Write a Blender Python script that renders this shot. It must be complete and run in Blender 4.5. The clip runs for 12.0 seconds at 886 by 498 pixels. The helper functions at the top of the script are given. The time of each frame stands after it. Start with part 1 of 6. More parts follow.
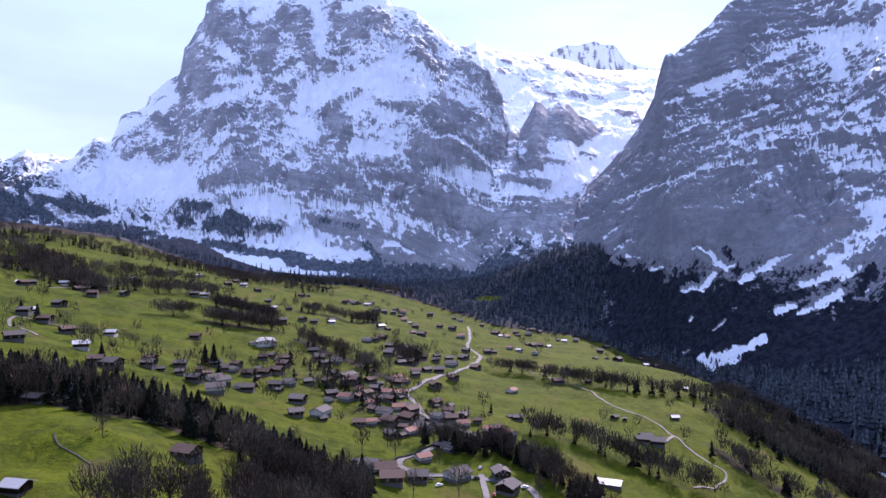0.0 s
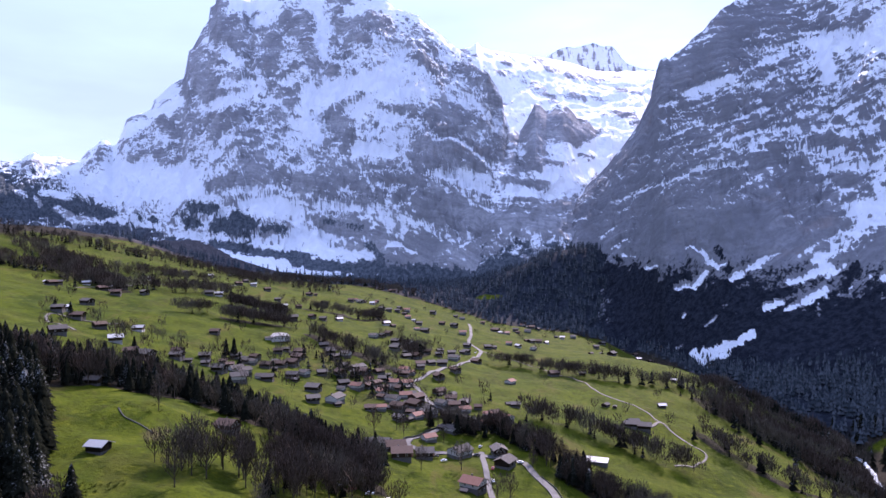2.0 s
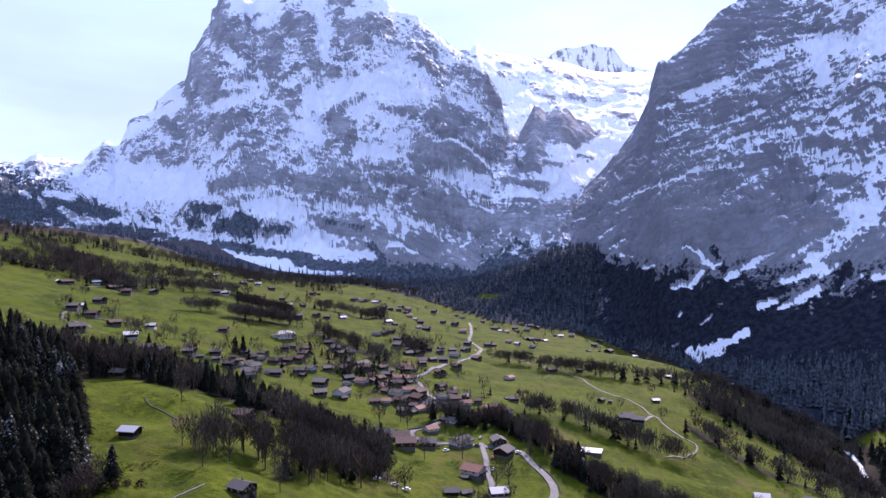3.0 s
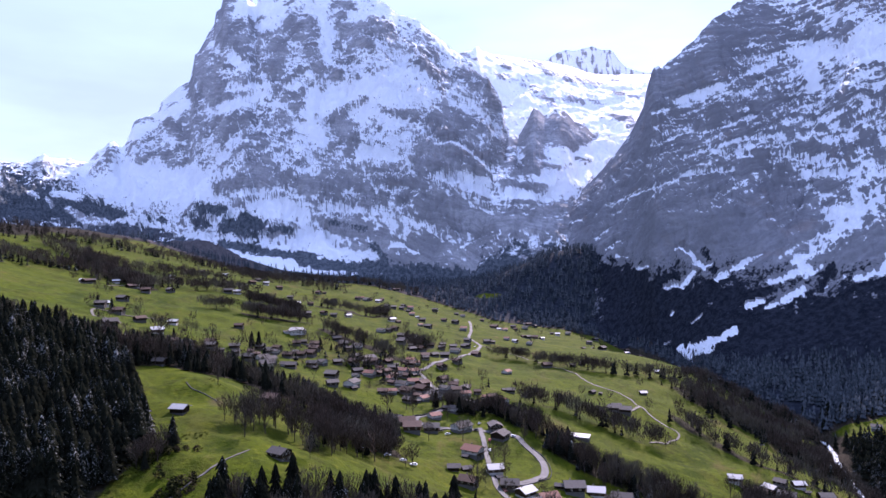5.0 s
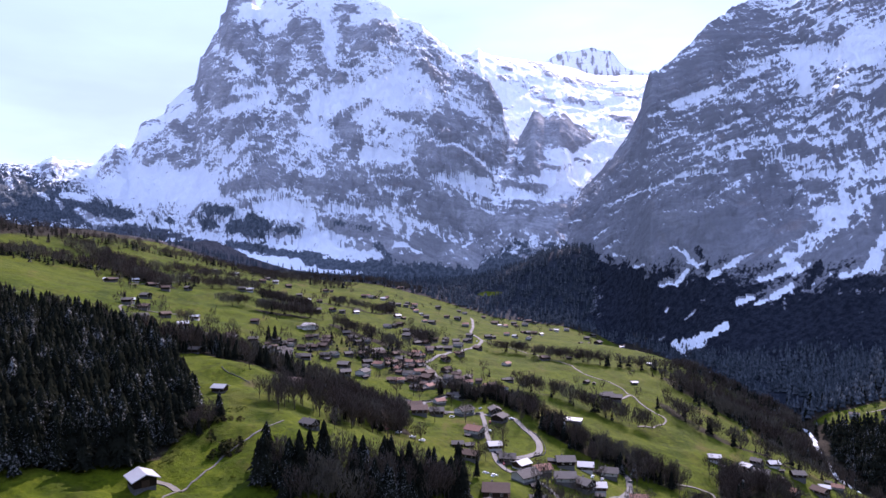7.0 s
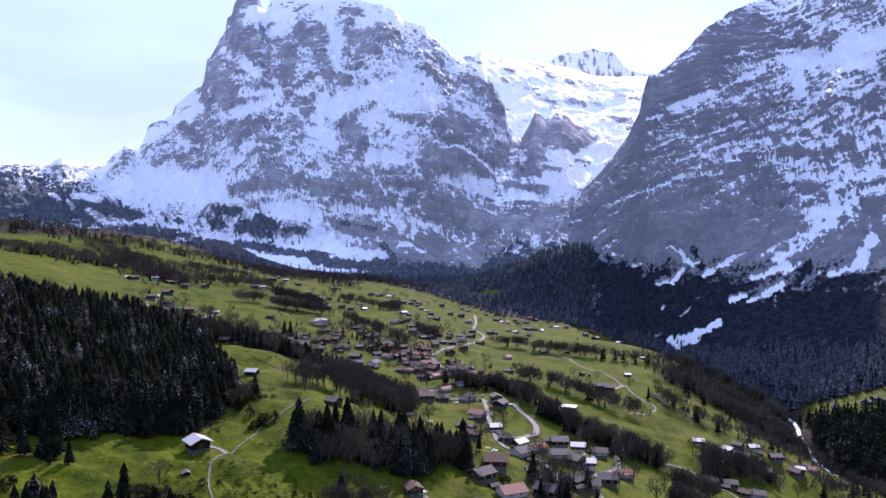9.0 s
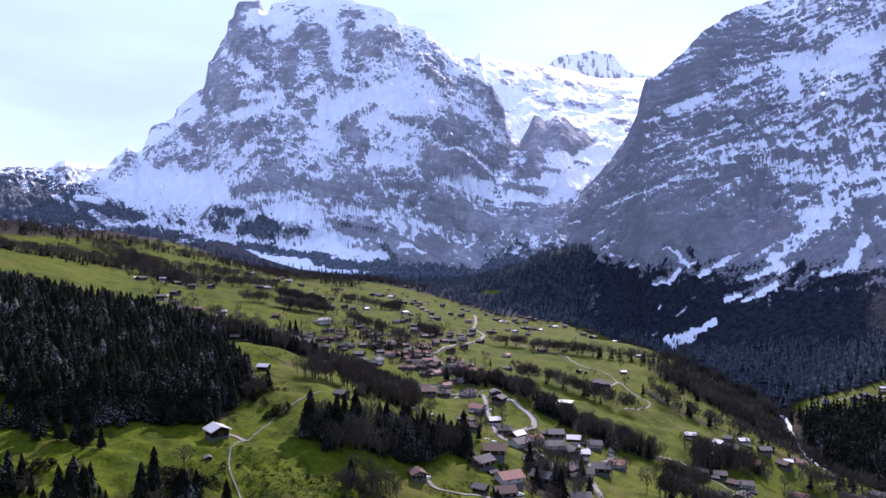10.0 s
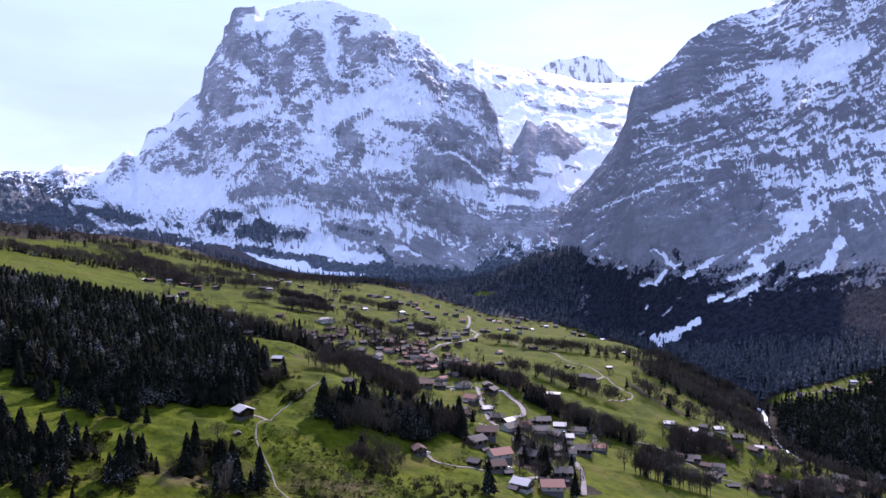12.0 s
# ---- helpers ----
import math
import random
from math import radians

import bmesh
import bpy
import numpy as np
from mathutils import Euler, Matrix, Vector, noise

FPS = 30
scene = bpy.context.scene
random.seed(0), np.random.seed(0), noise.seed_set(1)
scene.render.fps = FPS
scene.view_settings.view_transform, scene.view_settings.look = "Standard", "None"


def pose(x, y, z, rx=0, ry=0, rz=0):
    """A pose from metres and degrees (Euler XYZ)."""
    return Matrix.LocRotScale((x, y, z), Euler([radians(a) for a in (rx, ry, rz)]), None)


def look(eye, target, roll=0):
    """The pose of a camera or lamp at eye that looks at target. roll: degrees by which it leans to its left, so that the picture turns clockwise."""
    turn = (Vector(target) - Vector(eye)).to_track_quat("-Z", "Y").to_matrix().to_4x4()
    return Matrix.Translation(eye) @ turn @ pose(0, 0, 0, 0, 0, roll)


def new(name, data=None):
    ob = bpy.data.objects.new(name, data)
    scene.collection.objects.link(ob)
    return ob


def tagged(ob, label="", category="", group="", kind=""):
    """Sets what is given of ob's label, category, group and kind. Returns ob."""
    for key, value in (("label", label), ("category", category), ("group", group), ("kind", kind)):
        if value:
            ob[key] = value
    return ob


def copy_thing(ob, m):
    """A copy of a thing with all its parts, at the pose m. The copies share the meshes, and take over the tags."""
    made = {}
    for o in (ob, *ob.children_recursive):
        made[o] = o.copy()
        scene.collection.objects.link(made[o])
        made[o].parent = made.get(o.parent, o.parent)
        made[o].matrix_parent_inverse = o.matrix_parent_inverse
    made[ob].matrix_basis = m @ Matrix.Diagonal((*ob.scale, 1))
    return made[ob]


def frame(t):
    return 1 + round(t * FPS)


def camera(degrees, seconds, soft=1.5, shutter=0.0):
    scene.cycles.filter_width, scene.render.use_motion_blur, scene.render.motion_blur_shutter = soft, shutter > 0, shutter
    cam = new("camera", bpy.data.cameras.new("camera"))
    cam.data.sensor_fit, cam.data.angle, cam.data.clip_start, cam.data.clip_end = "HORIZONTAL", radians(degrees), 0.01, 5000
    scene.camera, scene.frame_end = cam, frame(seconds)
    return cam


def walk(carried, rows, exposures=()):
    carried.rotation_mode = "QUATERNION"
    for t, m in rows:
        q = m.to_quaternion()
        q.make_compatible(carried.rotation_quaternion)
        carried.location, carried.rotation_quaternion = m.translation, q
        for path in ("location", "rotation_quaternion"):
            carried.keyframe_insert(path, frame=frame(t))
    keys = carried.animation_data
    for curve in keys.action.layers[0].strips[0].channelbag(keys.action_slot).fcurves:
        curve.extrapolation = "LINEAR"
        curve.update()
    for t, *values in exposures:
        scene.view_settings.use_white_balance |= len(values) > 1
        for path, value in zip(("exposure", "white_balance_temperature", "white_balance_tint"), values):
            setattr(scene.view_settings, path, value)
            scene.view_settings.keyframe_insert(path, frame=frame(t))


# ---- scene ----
cam = camera(68.0, 12.0)
# seconds, place in metres, turn to the left, tilt up and lean in degrees
PATH = [
    (0, 0.00, 0.00, 300.00, 0.000, 0.000, 0.000),
    (0.5, -0.20, -10.15, 300.16, 0.018, -0.023, -0.090),
    (1, -0.50, -21.32, 300.23, 0.035, -0.016, -0.170),
    (1.5, -0.90, -31.92, 300.49, 0.059, -0.005, -0.198),
    (2, -1.39, -42.95, 300.55, 0.096, -0.002, -0.207),
    (2.5, -1.73, -53.68, 300.89, 0.142, -0.042, -0.212),
    (3, -2.45, -64.75, 301.19, 0.107, -0.024, -0.243),
    (5, -4.31, -109.49, 303.62, 0.105, -0.056, -0.106),
    (5.5, -4.83, -120.56, 303.77, 0.124, -0.055, -0.135),
    (6, -5.35, -132.26, 303.84, 0.174, -0.074, -0.152),
    (6.5, -5.53, -143.83, 303.98, 0.213, -0.102, -0.190),
    (7, -5.98, -155.78, 303.95, 0.261, -0.111, -0.263),
    (9, -7.77, -201.95, 304.56, 0.515, -0.172, -0.261),
    (9.5, -8.04, -212.74, 304.83, 0.524, -0.165, -0.304),
    (10, -8.54, -224.31, 304.90, 0.508, -0.097, -0.331),
    (10.5, -8.89, -235.58, 304.90, 0.425, 0.062, -0.374),
    (11, -9.44, -247.34, 304.80, 0.236, 0.203, -0.452),
    (11.5, -9.95, -258.32, 304.98, 0.023, 0.280, -0.477),
    (12, -10.57, -270.00, 304.98, -0.054, 0.125, -0.445),
]
walk(cam, [(t, pose(x, y, z, 0, 0, turn) @ pose(0, 0, 0, 90 + tilt, 0, 0) @ pose(0, 0, 0, 0, 0, lean)) for t, x, y, z, turn, tilt, lean in PATH],
     exposures=[(0.0, 2.03, 5930, 38), (12.0, 2.03, 5930, 38)])

# ---- sun, sky, exposure ----
SUN_RIGHT, SUN_UP = radians(20), radians(37.5)
sun_way = Vector((math.sin(SUN_RIGHT) * math.cos(SUN_UP), math.cos(SUN_RIGHT) * math.cos(SUN_UP), math.sin(SUN_UP)))
world = bpy.data.worlds.new("sky")
scene.world = world
world.use_nodes = True
sky = world.node_tree.nodes.new("ShaderNodeTexSky")
sky.sky_type, sky.sun_disc = "NISHITA", False
sky.sun_elevation, sky.sun_rotation = SUN_UP, SUN_RIGHT
sky.altitude, sky.air_density, sky.dust_density, sky.ozone_density = 1300, 1.3, 0.45, 0.9
background = world.node_tree.nodes["Background"]
background.inputs["Strength"].default_value = 0.11
# thin high cloud over the clear sky
tree_ = world.node_tree
way_ = tree_.nodes.new("ShaderNodeTexCoord")
stretch = tree_.nodes.new("ShaderNodeMapping")
stretch.inputs["Scale"].default_value, stretch.inputs["Rotation"].default_value = (1.2, 1.2, 4.5), (0.0, 0.25, 0.4)
wisps = tree_.nodes.new("ShaderNodeTexNoise")
wisps.inputs["Scale"].default_value, wisps.inputs["Detail"].default_value = 2.2, 5.0
amount = tree_.nodes.new("ShaderNodeMapRange")
amount.inputs["From Min"].default_value, amount.inputs["From Max"].default_value, amount.inputs["To Max"].default_value = 0.30, 0.66, 0.94
amount.inputs["To Min"].default_value = 0.76
veil = tree_.nodes.new("ShaderNodeMix")
veil.data_type = "RGBA"
veil.inputs[7].default_value = (1.3, 1.76, 2.48, 1.0)
tree_.links.new(way_.outputs["Generated"], stretch.inputs["Vector"])
tree_.links.new(stretch.outputs["Vector"], wisps.inputs["Vector"])
tree_.links.new(wisps.outputs["Fac"], amount.inputs["Value"])
tree_.links.new(amount.outputs["Result"], veil.inputs[0])
tree_.links.new(sky.outputs["Color"], veil.inputs[6])
# sky strength raised overhead, out of view, to brighten the shaded mountain faces
height_ = tree_.nodes.new("ShaderNodeSeparateXYZ")
lift_ = tree_.nodes.new("ShaderNodeMapRange")
lift_.inputs["From Min"].default_value, lift_.inputs["From Max"].default_value = 0.35, 1.0
lift_.inputs["To Min"].default_value, lift_.inputs["To Max"].default_value = 0.11, 0.19
tree_.links.new(way_.outputs["Generated"], height_.inputs[0])
tree_.links.new(height_.outputs["Z"], lift_.inputs["Value"])
tree_.links.new(lift_.outputs["Result"], background.inputs["Strength"])
tree_.links.new(veil.outputs[2], background.inputs["Color"])
sun = new("sun", bpy.data.lights.new("sun", "SUN"))
sun.data.energy, sun.data.angle, sun.data.color = 2.15, radians(0.53), (1.0, 0.92, 0.80)
sun.matrix_world = look((0, 0, 900), Vector((0, 0, 900)) - sun_way)

# ---- materials ----
class Nodes:
    """A small hand for writing a node material."""

    def __init__(self, name):
        self.mat = bpy.data.materials.new(name)
        self.mat.use_nodes = True
        self.tree = self.mat.node_tree
        self.shader = self.tree.nodes["Principled BSDF"]
        self.shader.inputs["Specular IOR Level"].default_value = 0.3

    def add(self, kind, **inputs):
        node = self.tree.nodes.new(kind)
        for key, value in inputs.items():
            self.put(node.inputs[key.replace("_", " ")], value)
        return node

    def put(self, socket, value):
        if isinstance(value, bpy.types.NodeSocket):
            self.tree.links.new(value, socket)
        else:
            socket.default_value = value

    def place(self):
        return self.add("ShaderNodeNewGeometry").outputs["Position"]

    def local(self):
        return self.add("ShaderNodeTexCoord").outputs["Object"]

    def scaled(self, vector, x, y, z):
        node = self.add("ShaderNodeMapping", Vector=vector)
        node.inputs["Scale"].default_value = (x, y, z)
        return node.outputs["Vector"]

    def noise(self, vector, scale, detail=4.0, rough=0.6, twist=0.0):
        return self.add("ShaderNodeTexNoise", Vector=vector, Scale=scale, Detail=detail, Roughness=rough, Distortion=twist).outputs["Fac"]

    def ramp(self, value, low, high, out_low=0.0, out_high=1.0):
        node = self.add("ShaderNodeMapRange", Value=value)
        node.interpolation_type = "SMOOTHSTEP"
        for at_, number in zip(("From Min", "From Max", "To Min", "To Max"), (low, high, out_low, out_high)):
            node.inputs[at_].default_value = number
        return node.outputs["Result"]

    def math(self, op, a, b=0.0):
        node = self.add("ShaderNodeMath")
        node.operation = op
        self.put(node.inputs[0], a)
        self.put(node.inputs[1], b)
        return node.outputs["Value"]

    def mix(self, fac, a, b, blend="MIX"):
        node = self.add("ShaderNodeMix")
        node.data_type, node.blend_type = "RGBA", blend
        self.put(node.inputs[0], fac)
        for socket, value in ((node.inputs[6], a), (node.inputs[7], b)):
            self.put(socket, (*value, 1.0) if isinstance(value, tuple) and len(value) == 3 else value)
        return node.outputs[2]

    def attribute(self, name):
        node = self.add("ShaderNodeAttribute")
        node.attribute_name = name
        return node.outputs["Fac"]

    def random(self):
        return self.add("ShaderNodeObjectInfo").outputs["Random"]

    def island(self):
        return self.add("ShaderNodeNewGeometry").outputs["Random Per Island"]

    def done(self, colour, rough=0.8, bump=None, strength=0.3, distance=0.1, metal=0.0):
        self.put(self.shader.inputs["Base Color"], (*colour, 1.0) if isinstance(colour, tuple) and len(colour) == 3 else colour)
        self.put(self.shader.inputs["Roughness"], rough)
        self.put(self.shader.inputs["Metallic"], metal)
        if bump is not None:
            node = self.add("ShaderNodeBump", Height=bump, Strength=strength, Distance=distance)
            self.tree.links.new(node.outputs["Normal"], self.shader.inputs["Normal"])
        return self.mat


def mountain_material(name, rock_a, rock_b):
    n = Nodes(name)
    n.shader.inputs["Specular IOR Level"].default_value = 0.05
    at_ = n.place()
    fine = n.noise(at_, 0.11, 7, 0.72)
    mid = n.noise(at_, 0.014, 6, 0.65)
    lie = n.add("ShaderNodeCombineXYZ", X=n.math("MULTIPLY", n.attribute("layer"), 0.075), Y=n.math("MULTIPLY", n.attribute("side"), 0.008), Z=n.math("MULTIPLY", n.attribute("deep"), 0.008)).outputs[0]
    bands = n.noise(lie, 1.0, 7, 0.66, 0.3)
    fall = n.add("ShaderNodeCombineXYZ", X=n.math("MULTIPLY", n.math("ADD", n.attribute("side"), n.math("MULTIPLY", n.attribute("deep"), 0.35)), 0.055), Y=n.math("MULTIPLY", n.attribute("deep"), 0.006)).outputs[0]
    flutes = n.noise(fall, 1.0, 6, 0.66, 0.4)
    rock = n.mix(n.ramp(bands, 0.35, 0.65), rock_a, rock_b)
    rock = n.mix(n.ramp(fine, 0.35, 0.7, 0.0, 0.5), rock, (0.16, 0.165, 0.18))
    # darker facets put into the rock colour, as if turned from the light
    facet_shade = n.noise(n.scaled(at_, 1, 0.6, 0.45), 0.011, 3, 0.5, 0.6)
    rock = n.mix(n.ramp(facet_shade, 0.42, 0.60, 0.0, 0.55), rock, (0.18, 0.185, 0.20))
    rust = n.mix(n.ramp(mid, 0.55, 0.75, 0.0, 0.35), rock, (0.29, 0.225, 0.20))
    ledge = n.attribute("ledge")
    cover = n.math("ADD", n.attribute("snow"), n.math("MULTIPLY", n.math("SUBTRACT", fine, 0.5), 0.95))
    cover = n.math("ADD", cover, n.math("MULTIPLY", n.math("MULTIPLY", n.math("SUBTRACT", bands, 0.5), 2.4), ledge))
    cover = n.math("ADD", cover, n.math("MULTIPLY", n.math("MULTIPLY", n.math("SUBTRACT", flutes, 0.5), 1.4), n.math("SUBTRACT", 1.25, ledge)))
    cover = n.ramp(cover, 0.42, 0.58)
    white = n.mix(n.ramp(mid, 0.3, 0.7), (0.87, 0.905, 0.94), (0.79, 0.83, 0.885))
    wooded = n.math("ADD", n.attribute("wood"), n.math("MULTIPLY", n.math("SUBTRACT", n.noise(at_, 0.03, 6, 0.7), 0.5), 1.1))
    wooded = n.math("ADD", wooded, n.math("MULTIPLY", n.math("SUBTRACT", n.noise(n.scaled(at_, 1, 1, 0.35), 0.16, 3, 0.7), 0.5), 1.3))
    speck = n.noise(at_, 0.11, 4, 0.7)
    # pine paled and blued for haze; ledge picks a darker right-face copy
    hazed_pine = n.mix(n.ramp(speck, 0.35, 0.65), (0.05, 0.064, 0.078), (0.125, 0.145, 0.165))
    hazed_pine = n.mix(n.ramp(ledge, 0.5, 0.78), hazed_pine, n.mix(n.ramp(speck, 0.35, 0.65), (0.009, 0.012, 0.019), (0.026, 0.031, 0.042)))
    hazed_pine = n.mix(n.math("MULTIPLY", n.attribute("leafless"), n.ramp(n.noise(at_, 0.05, 4), 0.35, 0.6)), hazed_pine, n.mix(n.ramp(speck, 0.3, 0.7), (0.060, 0.050, 0.056), (0.150, 0.130, 0.135)))
    land = n.mix(cover, rust, white)
    land = n.mix(n.ramp(wooded, 0.40, 0.66), land, hazed_pine)
    return n.done(land, n.ramp(cover, 0, 1, 0.9, 0.6), n.math("ADD", fine, n.math("MULTIPLY", bands, 0.8)), 0.8, 9.0)


def ground_material():
    n = Nodes("meadow")
    n.shader.inputs["Specular IOR Level"].default_value = 0.05
    at_ = n.place()
    large, mid, small = n.noise(at_, 0.006, 5), n.noise(at_, 0.035, 5), n.noise(at_, 0.5, 6, 0.7)
    streak = n.noise(n.scaled(at_, 1.0, 0.3, 0.3), 0.05, 5, 0.6, 0.5)
    green = n.mix(n.ramp(mid, 0.35, 0.65), (0.028, 0.044, 0.0010), (0.066, 0.086, 0.0022))
    green = n.mix(n.ramp(large, 0.4, 0.65, 0.0, 0.6), green, (0.076, 0.088, 0.005))
    green = n.mix(n.ramp(streak, 0.5, 0.7, 0.0, 0.5), green, (0.080, 0.074, 0.012))
    green = n.mix(n.ramp(small, 0.35, 0.7, 0.0, 0.55), green, (0.016, 0.028, 0.0015))
    tuft = n.noise(at_, 0.17, 6, 0.75)
    green = n.mix(n.ramp(tuft, 0.50, 0.66, 0.0, 0.6), green, (0.014, 0.021, 0.002))
    green = n.mix(n.ramp(tuft, 0.34, 0.47, 0.55, 0.0), green, (0.105, 0.112, 0.006))
    green = n.mix(n.ramp(n.noise(n.scaled(at_, 1.0, 0.5, 1.0), 0.028, 6, 0.7, 0.8), 0.55, 0.68, 0.0, 0.6), green, (0.088, 0.066, 0.020))
    dry = n.mix(n.ramp(small, 0.3, 0.7), (0.095, 0.070, 0.032), (0.055, 0.044, 0.024))
    bare = n.math("ADD", n.attribute("dry"), n.math("MULTIPLY", n.math("SUBTRACT", n.noise(at_, 0.06, 6, 0.7), 0.5), 0.9))
    land = n.mix(n.ramp(bare, 0.4, 0.65), green, dry)
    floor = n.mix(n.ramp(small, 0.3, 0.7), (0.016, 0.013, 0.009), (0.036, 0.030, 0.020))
    # fir floor takes the haze-blued tone of the mountain woods
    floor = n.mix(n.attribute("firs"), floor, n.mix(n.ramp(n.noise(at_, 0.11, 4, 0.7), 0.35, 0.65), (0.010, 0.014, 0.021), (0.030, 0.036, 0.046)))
    # leafless brush, its pale tone also put in for haze
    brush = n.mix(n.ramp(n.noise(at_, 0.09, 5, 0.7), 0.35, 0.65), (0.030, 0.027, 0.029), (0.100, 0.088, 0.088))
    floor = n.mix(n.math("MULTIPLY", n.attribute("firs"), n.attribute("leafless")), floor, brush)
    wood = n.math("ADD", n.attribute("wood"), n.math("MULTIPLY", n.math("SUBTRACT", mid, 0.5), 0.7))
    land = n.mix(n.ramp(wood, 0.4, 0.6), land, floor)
    return n.done(land, 0.9, n.math("ADD", n.math("MULTIPLY", mid, 2.0), small), 0.8, 1.2)


MEADOW = ground_material()
# right face: the same limestone, darker, with less haze in its colour
LESS_HAZED_ROCK = mountain_material("less_hazed_limestone_and_snow", (0.19, 0.195, 0.215), (0.30, 0.305, 0.325))
# other faces: limestone paled in its colour for haze
HAZED_ROCK = mountain_material("limestone_and_snow", (0.30, 0.305, 0.325), (0.45, 0.455, 0.475))

# ---- the shape of the land ----
def smooth(x, a, b):
    u = np.clip((x - a) / (b - a), 0, 1)
    return u * u * (3 - 2 * u)


def grain(x, y, seed=0):
    """Gradient noise of the plane, about -0.7 to 0.7."""
    xi, yi = np.floor(x), np.floor(y)
    xf, yf = x - xi, y - yi
    total = 0.0
    for i in (0, 1):
        for j in (0, 1):
            a = np.sin((xi + i) * 127.1 + (yi + j) * 311.7 + seed * 74.7) * 43758.5453
            a = (a - np.floor(a)) * 2 * np.pi
            u = xf if i else 1 - xf
            v = yf if j else 1 - yf
            total = total + (np.cos(a) * (xf - i) + np.sin(a) * (yf - j)) * (u**3 * (u * (u * 6 - 15) + 10)) * (v**3 * (v * (v * 6 - 15) + 10))
    return total


def fbm(x, y, octaves=5, seed=0, gain=0.5):
    total, size = 0.0, 1.0
    for k in range(octaves):
        total = total + size * grain(x * 2**k + 17.3 * k, y * 2**k - 9.1 * k, seed + k)
        size *= gain
    return total


def ridged(x, y, octaves=5, seed=0, gain=0.55):
    """Sharp crests at 1, hollows towards 0."""
    total, size, norm = 0.0, 1.0, 0.0
    for k in range(octaves):
        total = total + size * (1 - np.abs(grain(x * 2**k + 5.7 * k, y * 2**k + 3.3 * k, seed + k)) * 2)
        norm += size
        size *= gain
    return total / norm


def spline(at_, knots, values):
    """Smooth curve through values (one row a knot) at uneven knots; at_ is an array."""
    knots, values = np.asarray(knots, float), np.asarray(values, float)
    slope = np.gradient(values, knots, axis=0)
    at_ = np.clip(at_, knots[0], knots[-1])
    k = np.clip(np.searchsorted(knots, at_) - 1, 0, len(knots) - 2)
    step = knots[k + 1] - knots[k]
    u = (at_ - knots[k]) / step
    return (values[k] * (2 * u**3 - 3 * u**2 + 1) + values[k + 1] * (3 * u**2 - 2 * u**3)
            + step * (slope[k] * (u**3 - 2 * u**2 + u) + slope[k + 1] * (u**3 - u**2)))


def surface(x, y, xs, ys, grid):
    """Smooth sheet over an uneven lattice of heights."""
    grid = np.asarray(grid, float)
    shape = np.broadcast(x, y).shape
    x, y = np.broadcast_to(x, shape).ravel(), np.broadcast_to(y, shape).ravel()
    sx, sy = np.gradient(grid, xs, axis=1), np.gradient(grid, ys, axis=0)
    sxy = np.gradient(sx, ys, axis=0)
    xs, ys = np.asarray(xs, float), np.asarray(ys, float)
    x, y = np.clip(x, xs[0], xs[-1]), np.clip(y, ys[0], ys[-1])
    i, j = np.clip(np.searchsorted(xs, x) - 1, 0, len(xs) - 2), np.clip(np.searchsorted(ys, y) - 1, 0, len(ys) - 2)
    dx, dy = xs[i + 1] - xs[i], ys[j + 1] - ys[j]
    u, v = (x - xs[i]) / dx, (y - ys[j]) / dy
    a = (2 * u**3 - 3 * u**2 + 1, 3 * u**2 - 2 * u**3)
    b = (dx * (u**3 - 2 * u**2 + u), dx * (u**3 - u**2))
    c = (2 * v**3 - 3 * v**2 + 1, 3 * v**2 - 2 * v**3)
    d = (dy * (v**3 - 2 * v**2 + v), dy * (v**3 - v**2))
    total = 0.0
    for p in (0, 1):
        for q in (0, 1):
            m = (j + q, i + p)
            total = total + grid[m] * a[p] * c[q] + sx[m] * b[p] * c[q] + sy[m] * a[p] * d[q] + sxy[m] * b[p] * d[q]
    return total.reshape(shape)


def from_line(x, y, line):
    """Distance to a line of points in the plan, and how far along it the nearest place lies (0 to 1)."""
    best, along = np.full(np.shape(x), 1e9), np.zeros(np.shape(x))
    for k, ((x0, y0), (x1, y1)) in enumerate(zip(line, line[1:])):
        u = np.clip(((x - x0) * (x1 - x0) + (y - y0) * (y1 - y0)) / ((x1 - x0) ** 2 + (y1 - y0) ** 2), 0, 1)
        d = np.hypot(x - x0 - u * (x1 - x0), y - y0 - u * (y1 - y0))
        along = np.where(d < best, (k + u) / (len(line) - 1), along)
        best = np.minimum(best, d)
    return best, along


# heights of the valley on a lattice of plan places
VALLEY_X = [-750, -450, -280, -150, -40, 80, 220, 400, 700]
VALLEY_Y = [-300, -50, 80, 180, 280, 400, 560, 760, 1000, 1250, 1550]
HEIGHTS = [
    [391, 306, 256, 221, 199, 176, 150, 119, 142],
    [385, 302, 249, 209, 190, 172, 142, 101, 131],
    [381, 304, 256, 218, 192, 166, 136, 92, 130],
    [377, 304, 261, 225, 195, 157, 125, 80, 132],
    [372, 296, 259, 228, 182, 153, 112, 73, 138],
    [363, 282, 243, 207, 179, 162, 125, 81, 143],
    [354, 266, 230, 198, 181, 165, 144, 103, 159],
    [346, 261, 235, 205, 182, 161, 154, 111, 206],
    [344, 266, 229, 204, 185, 163, 138, 123, 259],
    [350, 255, 229, 214, 183, 150, 134, 154, 280],
    [348, 246, 222, 214, 205, 192, 178, 196, 302],
]
RIVER = [(330, 1250), (360, 1000), (390, 800), (420, 690), (426, 640), (419, 612), (412, 592), (404, 575), (399, 557), (394, 535), (388, 505), (392, 468), (408, 440), (440, 400), (470, 345), (510, 245), (560, 0), (600, -300)]


